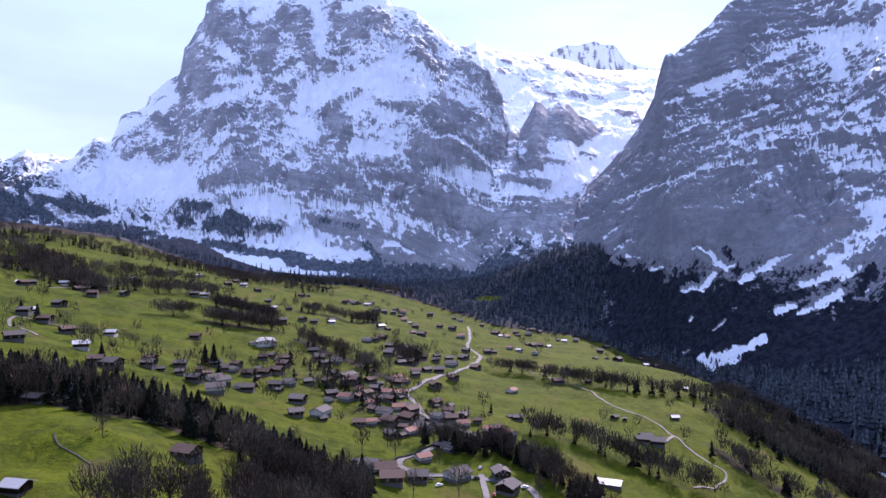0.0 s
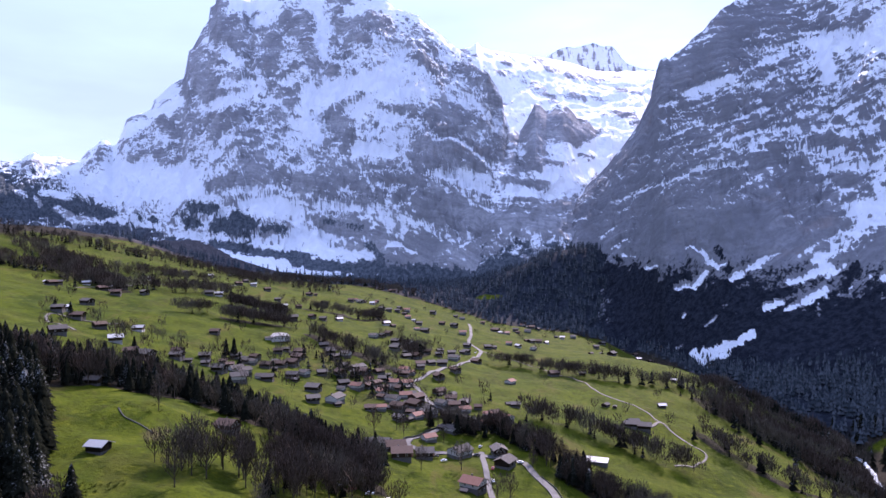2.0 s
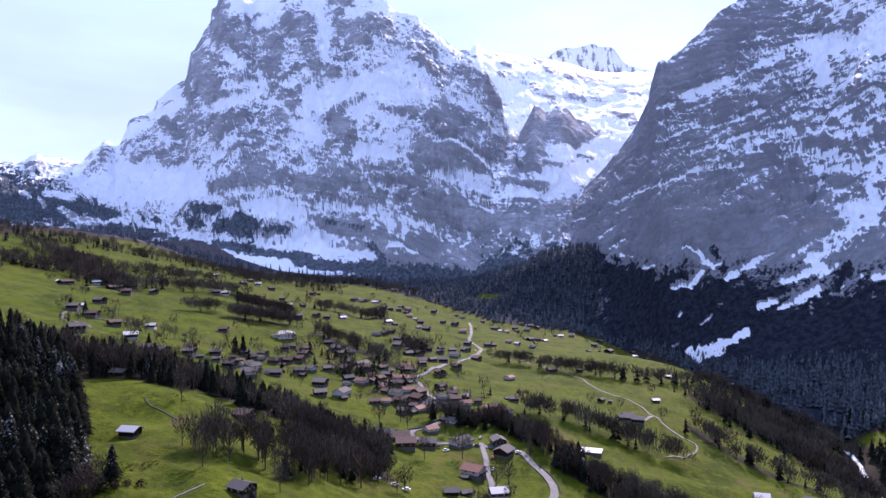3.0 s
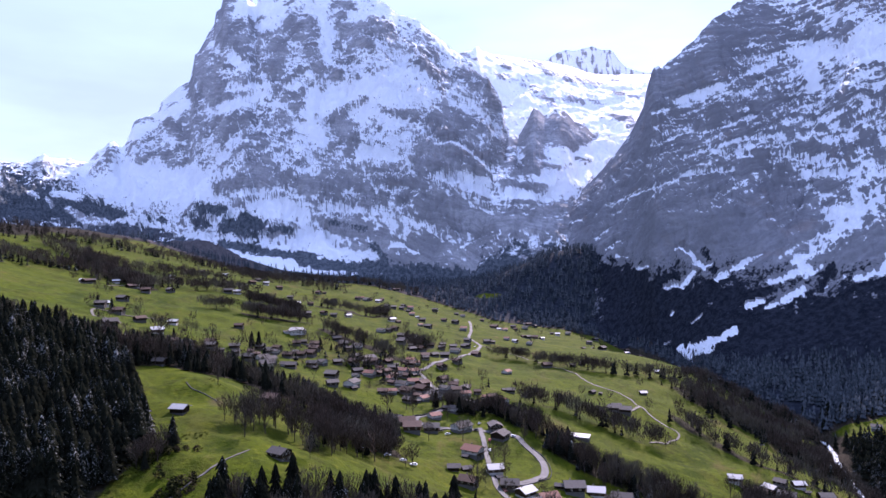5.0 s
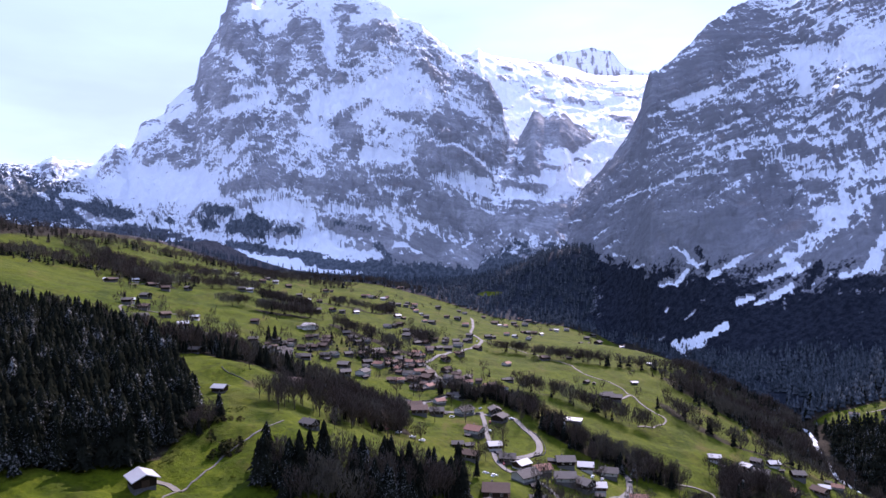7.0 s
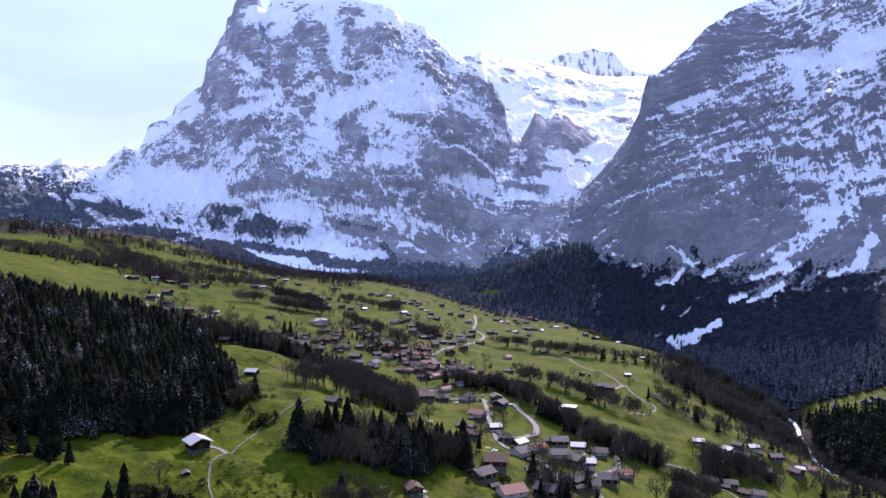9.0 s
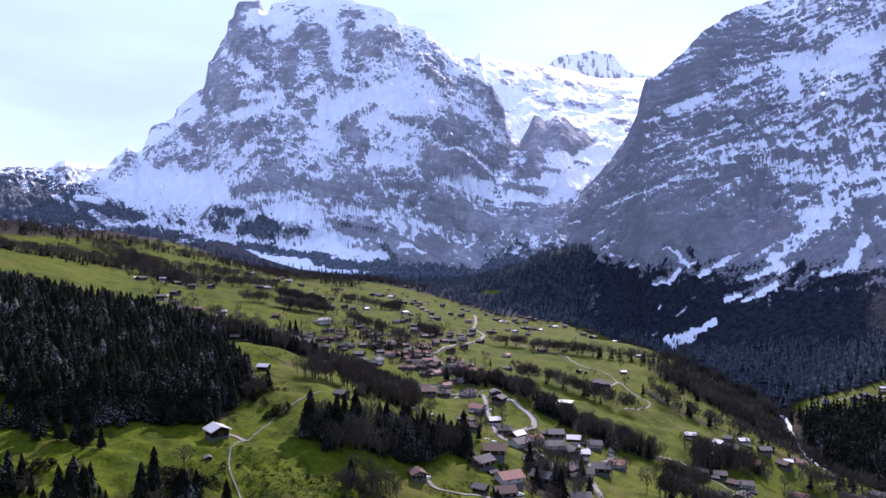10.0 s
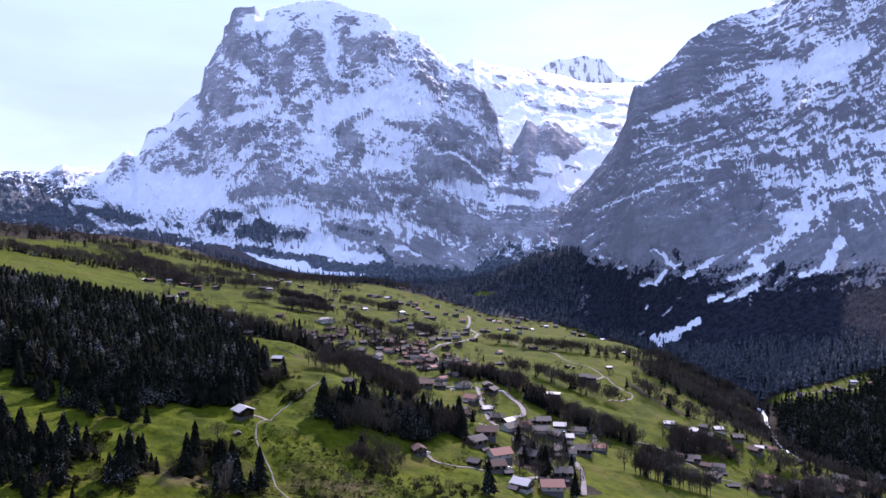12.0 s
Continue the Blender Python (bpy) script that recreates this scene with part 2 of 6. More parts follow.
def hill(x, y, cx, cy, rx, ry, height, turn=0.0):
    c, s = math.cos(turn), math.sin(turn)
    u, v = ((x - cx) * c + (y - cy) * s) / rx, (-(x - cx) * s + (y - cy) * c) / ry
    return height * np.exp(-u * u - v * v)


def base_height(x, y):
    z = surface(x, y, VALLEY_X, VALLEY_Y, HEIGHTS)
    z = z + hill(x, y, 310, 1490, 210, 130, 128)  # wooded moraine before the gorge
    z = z + hill(x, y, -95, 185, 60, 70, 12)  # knoll with the hay barn
    z = z + hill(x, y, 330, 560, 60, 90, -8) + hill(x, y, 480, 585, 70, 40, 7)
    z = z + np.where(x < -750, np.minimum(-750 - x, 500) * 0.3 * (1 - smooth(y, 700, 1400)), 0) + np.where(x > 700, (x - 700) * 0.45, 0)
    z = z + hill(x, y, -78, 146, 36, 36, 6) + hill(x, y, -131, 253, 26, 20, 8) + hill(x, y, 5, 191, 32, 32, 6)  # shoulder and mound of the knoll
    z = z + hill(x, y, 268, 390, 52, 36, 8) + hill(x, y, 300, 775, 120, 130, 13) + hill(x, y, -476, 590, 90, 90, 9)
    z = z + hill(x, y, -170, 640, 60, 60, 4) + hill(x, y, -25, 112, 20, 20, -3) + hill(x, y, 107, 309, 28, 28, -4)
    z = z - 90 * smooth(-x, 500, 1100) * smooth(y, 1000, 1900)
    z = np.where(y > 1550, z + (y - 1550) * 0.05, z)
    return z


def land_height(x, y):
    x, y = np.asarray(x, float), np.asarray(y, float)
    z = base_height(x, y)
    d, along = from_line(x, y, RIVER)
    z = z - 16 * np.exp(-((d / 22) ** 2)) - 10 * np.exp(-((d / 60) ** 2))
    z = z + 5.0 * fbm(x / 130, y / 130, 3, 3) + 2.3 * fbm(x / 36, y / 30, 3, 9)
    z = z + 1.5 * fbm(x / 21, y / 17, 3, 29) * (1 - smooth(y, 250, 420)) * (1 - smooth(x, 0, 60))
    near = np.exp(-(((x + 110) / 110) ** 2) - ((y - 20) / 90) ** 2)
    z = z + near * (7 * (ridged(x / 60, y / 45, 3, 14) - 0.6) + 2.5 * fbm(x / 17, y / 17, 3, 19))  # broken bank on the near slope
    return z


ORIGIN = (-5.0, -135.0)


def polar(az, r):
    """Plan place at a bearing (degrees to the right of ahead) and distance from the middle of the flight."""
    a = np.radians(az)
    return ORIGIN[0] + r * np.sin(a), ORIGIN[1] + r * np.cos(a)


def sheet(name, x, y, z, material, masks, label, category):
    """A mesh over a grid of rows and columns, with point values for its material."""
    rows, cols = z.shape
    mesh = bpy.data.meshes.new(name)
    at_ = np.arange(rows * cols, dtype=np.int32).reshape(rows, cols)
    quads = np.stack([at_[:-1, :-1], at_[:-1, 1:], at_[1:, 1:], at_[1:, :-1]], -1).reshape(-1, 4)
    mesh.vertices.add(rows * cols)
    mesh.vertices.foreach_set("co", np.stack([x, y, z], -1).astype(np.float32).ravel())
    mesh.loops.add(quads.size)
    mesh.loops.foreach_set("vertex_index", quads[:, ::-1].astype(np.int32).ravel())
    mesh.polygons.add(len(quads))
    mesh.polygons.foreach_set("loop_start", np.arange(0, quads.size, 4, dtype=np.int32))
    mesh.polygons.foreach_set("loop_total", np.full(len(quads), 4, dtype=np.int32))
    mesh.polygons.foreach_set("use_smooth", np.full(len(quads), rows > 9))
    for key, values in masks.items():
        mesh.attributes.new(key, "FLOAT", "POINT").data.foreach_set("value", values.astype(np.float32).ravel())
    mesh.update(calc_edges=True)
    mesh.materials.append(material)
    return tagged(new(name, mesh), label, category, kind="structure")


def upness(x, y, z):
    """The upward part of the normals of a grid."""
    p = np.stack([x, y, z], -1)
    n = np.cross(np.gradient(p, axis=1), np.gradient(p, axis=0))
    return np.abs(n[..., 2]) / (np.linalg.norm(n, axis=-1) + 1e-9)


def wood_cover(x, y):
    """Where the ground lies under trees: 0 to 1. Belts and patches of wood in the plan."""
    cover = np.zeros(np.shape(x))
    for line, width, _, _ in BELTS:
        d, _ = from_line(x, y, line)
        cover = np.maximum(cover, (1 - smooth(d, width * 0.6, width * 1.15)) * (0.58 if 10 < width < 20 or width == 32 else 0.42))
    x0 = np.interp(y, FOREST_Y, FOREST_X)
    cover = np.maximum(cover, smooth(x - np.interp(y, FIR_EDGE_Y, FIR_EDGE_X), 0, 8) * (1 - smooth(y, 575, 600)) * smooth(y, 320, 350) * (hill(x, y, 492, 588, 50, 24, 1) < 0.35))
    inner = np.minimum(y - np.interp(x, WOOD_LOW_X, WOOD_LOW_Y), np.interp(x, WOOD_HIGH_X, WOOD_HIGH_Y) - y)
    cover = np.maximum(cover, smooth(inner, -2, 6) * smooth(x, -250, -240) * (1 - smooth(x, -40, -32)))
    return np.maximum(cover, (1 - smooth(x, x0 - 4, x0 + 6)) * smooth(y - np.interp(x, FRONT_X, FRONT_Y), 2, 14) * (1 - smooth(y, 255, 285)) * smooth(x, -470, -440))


# foot of the mountain woods: their lower edge
# past x 470 dark wood is put where a meadow lies in shade
WOOD_X = [-900, -700, -330, -120, 30, 80, 100, 235, 348, 375, 410, 430, 470, 600]
WOOD_Y = [1250, 1380, 1440, 1350, 1310, 1290, 1270, 1235, 1180, 1030, 800, 650, 630, 610]
# edge of the fir wood beyond the river, below the clearing
FIR_EDGE_Y = [330, 400, 440, 465, 500, 530, 560, 605]
FIR_EDGE_X = [492, 452, 418, 402, 400, 404, 410, 430]
# edge of the fir forest: its border on the meadow, from front to back
FRONT_X, FRONT_Y = [-450, -250, -213, -175, -160, -150, -130], [78, 76, 72, 68, 74, 88, 100]
FOREST_Y = [62, 80, 95, 150, 175, 212, 250, 290]
FOREST_X = [-190, -142, -126, -122, -134, -157, -184, -200]


# lower and upper edge of the wood between the knoll and the village
WOOD_LOW_X, WOOD_LOW_Y = [-245, -183, -168, -145, -133, -105, -85, -64, -36], [300, 256, 276, 278, 292, 298, 305, 298, 290]
WOOD_HIGH_X, WOOD_HIGH_Y = [-245, -197, -174, -135, -100, -60, -36], [338, 330, 342, 346, 350, 346, 336]


# belts of trees: a line in the plan, half its width, share of conifers, how many trees
BELTS = [
    ([(-400, 350), (-320, 325), (-240, 322)], 22, 0.95, 240),
    ([(-84, 298), (-70, 288), (-58, 284), (-39, 280)], 11, 0.35, 110),
    ([(-73, 198), (-62, 204), (-57, 228), (-46, 246)], 8, 0.08, 34),
    ([(-103, 190), (-95, 194), (-90, 200)], 5, 0.0, 11),
    ([(-95, 208), (-88, 211), (-78, 208)], 5, 0.0, 9),
    ([(-80, 238), (-66, 246), (-52, 262), (-30, 268)], 9, 0.02, 46),
    ([(-60, 76), (-44, 80), (-30, 84)], 7, 0.05, 22),
    ([(-10, 425), (14, 412), (38, 419), (54, 397), (67, 369), (79, 350)], 9, 0.45, 140),
    ([(79, 350), (94, 336), (110, 331), (127, 329), (141, 320), (160, 322)], 11, 0.45, 150),
    ([(58, 474), (77, 467), (99, 468), (118, 454), (136, 441), (154, 430), (175, 421)], 10, 0.1, 170),
    ([(56, 745), (89, 722), (119, 700), (150, 675), (183, 650)], 10, 0.03, 170),
    ([(183, 650), (230, 655), (267, 671), (320, 720), (370, 780)], 9, 0.25, 170),
    ([(215, 515), (229, 470), (249, 440), (273, 435), (301, 430), (330, 420)], 11, 0.12, 130),
    ([(274, 621), (302, 590), (332, 571), (352, 540), (365, 500)], 32, 0.3, 520),
    ([(380, 760), (402, 690), (404, 650), (398, 610)], 20, 0.5, 230),
    ([(372, 545), (368, 500), (376, 455), (405, 415), (440, 370), (470, 300), (500, 210)], 6, 0.25, 120),
    ([(385, 640), (420, 680), (470, 660), (540, 650), (620, 640)], 18, 1.0, 150),
    ([(-243, 690), (-205, 700), (-179, 715)], 14, 0.03, 90),
    ([(-285, 662), (-262, 694)], 9, 0.05, 24),
    ([(-150, 690), (-120, 660), (-88, 640), (-53, 600)], 12, 0.1, 70),
    ([(-480, 780), (-400, 790), (-330, 800), (-290, 860)], 22, 0.1, 130),
    ([(-660, 600), (-590, 680), (-560, 760), (-490, 800)], 34, 0.35, 420),
    ([(-780, 700), (-730, 900), (-650, 1080), (-540, 1200)], 60, 0.4, 330),
    ([(-555, 891), (-518, 867), (-475, 832), (-428, 785), (-389, 749)], 16, 0.15, 260),
    ([(-264, 768), (-221, 773), (-199, 768)], 12, 0.03, 120),
    ([(-192, 880), (-160, 930), (-119, 899), (-98, 960)], 16, 0.1, 90),
    ([(-440, 1265), (-374, 1230), (-310, 1240)], 30, 0.2, 120),
    ([(-620, 920), (-540, 860), (-450, 900), (-380, 1000)], 40, 0.12, 200),
    ([(-560, 1250), (-420, 1230), (-300, 1180), (-220, 1200)], 50, 0.2, 230),
    ([(-380, 1450), (-250, 1420), (-150, 1400), (-60, 1380)], 45, 0.3, 230),
    ([(200, 330), (235, 345), (262, 345)], 10, 0.1, 50),
    ([(-36, 560), (-46, 520), (-60, 470)], 22, 0.5, 16),
    ([(-40, 680), (-30, 720), (-56, 745)], 16, 0.5, 40),
    ([(-130, 600), (-100, 560), (-80, 520)], 20, 0.5, 28),
    ([(60, 205), (40, 140), (70, 120)], 16, 0.5, 26),
    ([(-195, 8), (-180, 4), (-163, 8)], 7, 0.9, 26),
    ([(-150, 12), (-138, 18), (-122, 22)], 7, 0.7, 10),
    ([(-215, -8), (-190, -14), (-170, -20), (-150, -24)], 9, 1.1, 30),
    ([(-260, 66), (-215, 60), (-175, 52), (-160, 52)], 6, 1.3, 40),
    ([(-112, 30), (-100, 8), (-88, 12)], 7, 0.5, 12),
    ([(-128, 128), (-118, 140), (-112, 152)], 6, 0.15, 14),
    ([(120, 190), (150, 178), (170, 172)], 10, 0.05, 40),
    ([(240, 262), (290, 284), (340, 318), (400, 345)], 13, 0.15, 90),
    ([(300, 350), (350, 368), (385, 390)], 10, 0.2, 60),
    ([(300, 665), (340, 625), (372, 580)], 22, 0.3, 230),
    ([(200, 320), (215, 350), (240, 340)], 14, 0.1, 40),
    ([(150, 268), (165, 262), (180, 266)], 9, 0.02, 34),
]


def ground():
    az = np.concatenate([np.linspace(-180, -46, 50)[:-1], np.linspace(-46, 46, 410), np.linspace(46, 180, 50)[1:]])
    r = np.concatenate([np.linspace(0, 60, 6)[:-1], np.geomspace(60, 1750, 345), np.geomspace(1750, 4800, 26)[1:]])
    az, r = np.meshgrid(az, r)
    x, y = polar(az, r)
    z = land_height(x, y)
    d, _ = from_line(x, y, RIVER)
    edge = np.interp(x, WOOD_X, WOOD_Y)
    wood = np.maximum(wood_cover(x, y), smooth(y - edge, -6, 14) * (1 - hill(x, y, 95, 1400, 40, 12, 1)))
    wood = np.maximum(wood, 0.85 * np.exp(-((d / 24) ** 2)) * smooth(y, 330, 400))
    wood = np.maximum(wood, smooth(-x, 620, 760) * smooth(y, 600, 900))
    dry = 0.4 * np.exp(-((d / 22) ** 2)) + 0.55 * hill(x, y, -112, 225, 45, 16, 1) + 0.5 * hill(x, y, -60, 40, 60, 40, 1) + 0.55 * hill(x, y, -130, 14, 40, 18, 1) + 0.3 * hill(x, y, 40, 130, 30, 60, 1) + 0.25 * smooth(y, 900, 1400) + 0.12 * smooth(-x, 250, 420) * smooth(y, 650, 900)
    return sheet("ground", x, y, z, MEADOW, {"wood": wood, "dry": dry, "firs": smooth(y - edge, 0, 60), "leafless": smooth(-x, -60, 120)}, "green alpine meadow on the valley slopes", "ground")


def massif(name, az_range, cols, rows, knots, skyline, relief, snowfall, label, rough_seed, tilt, ledge, climb, calm=0.14):
    """A mountain: knots of (bearing, distance of the crest, distance of the foot, steepness) under a skyline of (bearing, elevation)."""
    k, line = np.array(knots, float), np.array(skyline, float)
    az = np.linspace(*az_range, cols)
    crest_r, foot_r, power = (np.interp(az, k[:, 0], k[:, n]) for n in (1, 2, 3))
    crest_z = EYE + crest_r * np.tan(np.radians(np.interp(az, line[:, 0], line[:, 1])))
    foot_z = base_height(*polar(az, foot_r)) - 12
    crest_z = np.maximum(crest_z, foot_z + 20)
    s = np.concatenate([np.linspace(-0.06, 1.0, rows), np.linspace(1.0, 1.5, 24)[1:]])
    s, az = np.meshgrid(s, az, indexing="ij")
    r = foot_r + (crest_r - foot_r) * s
    u = np.radians(az) * 2200.0
    v = r
    warp = 70 * fbm(u / 260, v / 260, 3, rough_seed + 40)
    up = np.clip(s, 0, 1)
    z = foot_z + (crest_z - foot_z) * up ** power
    z = np.where(s < 0, foot_z + s * 400, z)
    z = np.where(s > 1, crest_z - (s - 1) * (crest_r - foot_r) * 0.9, z)
    x, y = polar(az, r)
    body = smooth(up, 0.0, calm) * (1 - 0.92 * smooth(up, 0.78, 1.0))
    gully = ridged((u + warp + tilt * v) / 190, (v - 0.3 * u) / 330, 5, rough_seed)
    crag = ridged((u + warp - tilt * v) / 66, (v + warp) / 80, 5, rough_seed + 11, 0.62)
    z = z + relief * body * (95 * (gully - 0.62) + 50 * (crag - 0.62))
    z = z + relief * 60 * body * fbm(u / 420, v / 420, 3, rough_seed + 23)
    # ledges: rock bands that climb to one side, broken along their length
    bands = z + climb * u + 40 * fbm(u / 170, v / 170, 4, rough_seed + 31)
    for period, share, key in ((97.0, 0.35, 33), (37.0, 0.6, 35)):
        here = smooth(fbm(u / 210, v / 210, 3, rough_seed + key), -0.15, 0.3)
        z = z - ledge * share * here * body * period * 0.09 * np.sin(2 * np.pi * bands / period)
    z = z + relief * (1 - smooth(s, 1.0, 1.1)) * smooth(up, 0.7, 1.0) * (9 * (crag - 0.6) + 5 * fbm(u / 14, v / 14, 3, rough_seed + 3))
    # bare rock stands proud of the snow that fills the hollows
    lift, _ = snowfall(az, elevation(z, r), z, upness(x, y, z), u, v + z)
    z = z - relief * 26 * np.clip(lift - 0.5, -0.6, 0.6) * body
    snow, wood = snowfall(az, elevation(z, r), z, upness(x, y, z), u, v + z)
    leafless = (1 - smooth((z - EYE) / r, 0.0, 0.045)) * (1 - smooth(az, -26, -20))
    layer = z + climb * u + 30 * fbm(u / 170, v / 170, 4, rough_seed + 31)
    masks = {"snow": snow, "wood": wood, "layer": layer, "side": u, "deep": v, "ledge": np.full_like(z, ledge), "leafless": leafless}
    return sheet(name, x, y, z, LESS_HAZED_ROCK if ledge > 0.7 else HAZED_ROCK, masks, label, "mountain")


EYE = 303.8


def elevation(z, r):
    return np.degrees(np.arctan2(z - EYE, np.maximum(r, 1.0)))


# bearing, crest distance, foot distance, steepness of the rise
LEFT_BODY = [
    (-52, 3700, 2300, 1.0), (-35, 3711, 2400, 0.9), (-31.2, 3547, 2450, 0.95), (-27.4, 3532, 2480, 1.1), (-25.8, 3536, 2440, 1.2), (-23.4, 3524, 2360, 1.35), (-21.1, 3552, 2180, 1.35),
    (-19, 3585, 1980, 1.3), (-17, 3539, 1830, 1.2), (-14.9, 3471, 1820, 1.1), (-12, 3357, 1810, 1.05), (-9.2, 3277, 1800, 1.0), (-6, 3051, 1790, 0.85),
    (-2.2, 2837, 1780, 0.75), (0.9, 2685, 1780, 0.7), (3.5, 2560, 1765, 0.7), (5.3, 2344, 1750, 0.75), (6.3, 2147, 1740, 0.8), (8.6, 2007, 1740, 0.9), (13, 1900, 1740, 1.0),
]
WALL_BODY = [(0.5, 2100, 1760, 0.8), (2.5, 2130, 1750, 0.7), (4, 2170, 1740, 0.6), (5.3, 2244, 1730, 0.7), (7.9, 2319, 1730, 0.9), (11.2, 2376, 1740, 1.0), (15.6, 2416, 1780, 1.2), (26, 2439, 1780, 1.2)]
GLACIER_BODY = [(-6, 3620, 2320, 0.9), (2.5, 3638, 2310, 0.85), (7.5, 3767, 2250, 0.8), (12.9, 4000, 2310, 0.75), (27, 4224, 2350, 0.75)]
PEAK_BODY = [(7.6, 4350, 4080, 0.8), (19, 4350, 4080, 0.8)]
RIGHT_BODY = [
    (7.5, 2200, 1500, 1.0), (10.4, 2119, 1480, 1.0), (13.7, 1940, 1420, 1.0), (15.5, 1883, 1360, 1.0), (16.5, 1830, 1320, 1.0), (17.6, 1762, 1270, 1.0), (19.3, 1785, 1210, 1.05), (22.2, 1928, 1130, 1.05),
    # from 35.8 on, out of view, drawn in to keep sun off the slope
    (24.6, 2073, 1080, 1.1), (28, 2247, 1040, 1.1), (30.4, 2390, 1020, 1.1), (35.8, 2480, 980, 1.15), (42, 2300, 900, 1.1), (54, 2100, 850, 1.0),
]
# crests against the sky: bearing and elevation in degrees
LEFT_SKYLINE = [
    (-43.2, 5.12), (-34.2, 6.33), (-33.3, 6.27), (-32.4, 6.29), (-31.9, 6.45), (-31.5, 6.80), (-31.1, 6.95), (-30.6, 6.78), (-29.5, 6.81), (-28.9, 6.59),
    (-28.2, 6.59), (-27.6, 7.44), (-27.1, 7.82), (-26.8, 8.23), (-26.5, 8.33), (-26.3, 8.18), (-26.0, 7.89), (-25.7, 8.13), (-25.4, 8.89), (-25.1, 9.86),
    (-24.7, 10.20), (-23.8, 10.49), (-23.3, 10.91), (-23.1, 11.54), (-22.0, 12.64), (-21.0, 13.28), (-20.8, 14.17), (-20.6, 15.31), (-20.3, 15.60), (-19.5, 17.16),
    (-19.1, 17.76), (-19.0, 18.69), (-18.6, 18.98), (-18.4, 19.88), (-18.0, 20.33), (-16.5, 20.48), (-16.1, 19.67), (-15.8, 19.45), (-15.4, 20.32), (-13.8, 20.78),
    (-12.7, 21.21), (-10.5, 21.56), (-9.1, 21.26), (-8.3, 20.83),
]
LEFT_SKYLINE_EAST = [
    (-7.2, 20.75), (-5.8, 20.58), (-4.7, 20.01), (-4.0, 19.41), (-2.0, 18.87), (-1.2, 18.07), (0.2, 17.09), (1.3, 16.31), (3.1, 15.38), (3.8, 14.68),
    (4.1, 13.93), (4.6, 13.18), (5.0, 12.38), (5.2, 10.96), (5.7, 9.43), (6.4, 7.98), (7.6, 6.52), (9.6, 4.55), (11.1, 2.94), (13.2, 0.66),
]
WALL_SKYLINE = [
    (0.6, 0.96), (2.1, 2.92), (4.1, 8.26), (5.3, 9.11), (5.6, 9.67), (6.0, 9.76), (6.4, 9.51), (7.0, 10.40), (7.7, 11.79), (8.1, 11.69),
    (8.6, 11.11), (9.2, 11.47), (9.9, 11.72), (10.6, 11.23), (11.1, 10.55), (12.1, 10.14), (12.6, 9.47), (13.6, 9.66), (14.6, 9.38), (16.4, 9.30),
    (19.5, 9.13),
]
GLACIER_SKYLINE = [
    (-6.7, 15.29), (-0.3, 15.73), (1.3, 16.40), (2.4, 16.62), (2.9, 16.92), (3.4, 16.55), (4.1, 16.31), (5.6, 16.09), (7.5, 15.76), (9.0, 15.52),
    (10.9, 15.07), (12.8, 14.38), (14.6, 14.22), (16.9, 14.06), (19.5, 13.84), (23.8, 13.61),
]
PEAK_SKYLINE = [
    (8.2, 15.37), (8.9, 15.75), (9.7, 16.20), (10.4, 16.39), (11.2, 16.30), (11.9, 16.44), (12.7, 16.57), (13.3, 16.26), (14.1, 16.21), (14.5, 15.87),
    (14.8, 15.36), (15.4, 14.74), (16.4, 14.36), (17.3, 14.16), (18.7, 13.92),
]
RIGHT_SKYLINE = [
    (7.5, 0.35), (9.6, 2.62), (10.4, 3.72), (11.3, 4.52), (13.2, 6.25), (14.4, 7.72), (15.1, 8.62), (15.6, 9.34), (16.2, 10.45), (16.7, 11.57),
    (16.9, 12.68), (17.2, 13.77), (17.4, 14.29), (17.8, 14.52), (18.1, 14.31), (18.7, 14.88), (19.1, 15.01), (20.1, 15.91), (20.7, 16.28), (21.3, 17.01),
    # from 29.0 on, unseen, the crest is raised to block the sun
    (22.0, 17.64), (23.0, 18.09), (23.8, 18.59), (25.5, 18.99), (27.8, 19.10), (29.0, 20.40), (31.5, 24.00), (36.5, 27.50), (43.7, 26.00), (54.1, 18.00),
]
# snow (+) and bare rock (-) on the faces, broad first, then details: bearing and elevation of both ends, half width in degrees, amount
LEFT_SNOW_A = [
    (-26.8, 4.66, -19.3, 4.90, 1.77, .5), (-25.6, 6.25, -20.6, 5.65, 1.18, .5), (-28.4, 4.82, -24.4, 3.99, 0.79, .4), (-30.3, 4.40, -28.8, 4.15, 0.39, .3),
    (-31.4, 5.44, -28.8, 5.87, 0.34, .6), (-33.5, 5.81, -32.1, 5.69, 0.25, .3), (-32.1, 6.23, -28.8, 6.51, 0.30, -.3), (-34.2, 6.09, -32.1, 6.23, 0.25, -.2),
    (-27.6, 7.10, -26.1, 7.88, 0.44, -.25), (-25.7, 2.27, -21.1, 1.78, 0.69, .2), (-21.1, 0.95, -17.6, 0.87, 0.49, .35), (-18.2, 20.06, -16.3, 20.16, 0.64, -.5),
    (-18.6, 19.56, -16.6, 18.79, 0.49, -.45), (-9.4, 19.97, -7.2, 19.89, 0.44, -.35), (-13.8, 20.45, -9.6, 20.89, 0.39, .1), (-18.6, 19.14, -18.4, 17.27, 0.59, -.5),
]
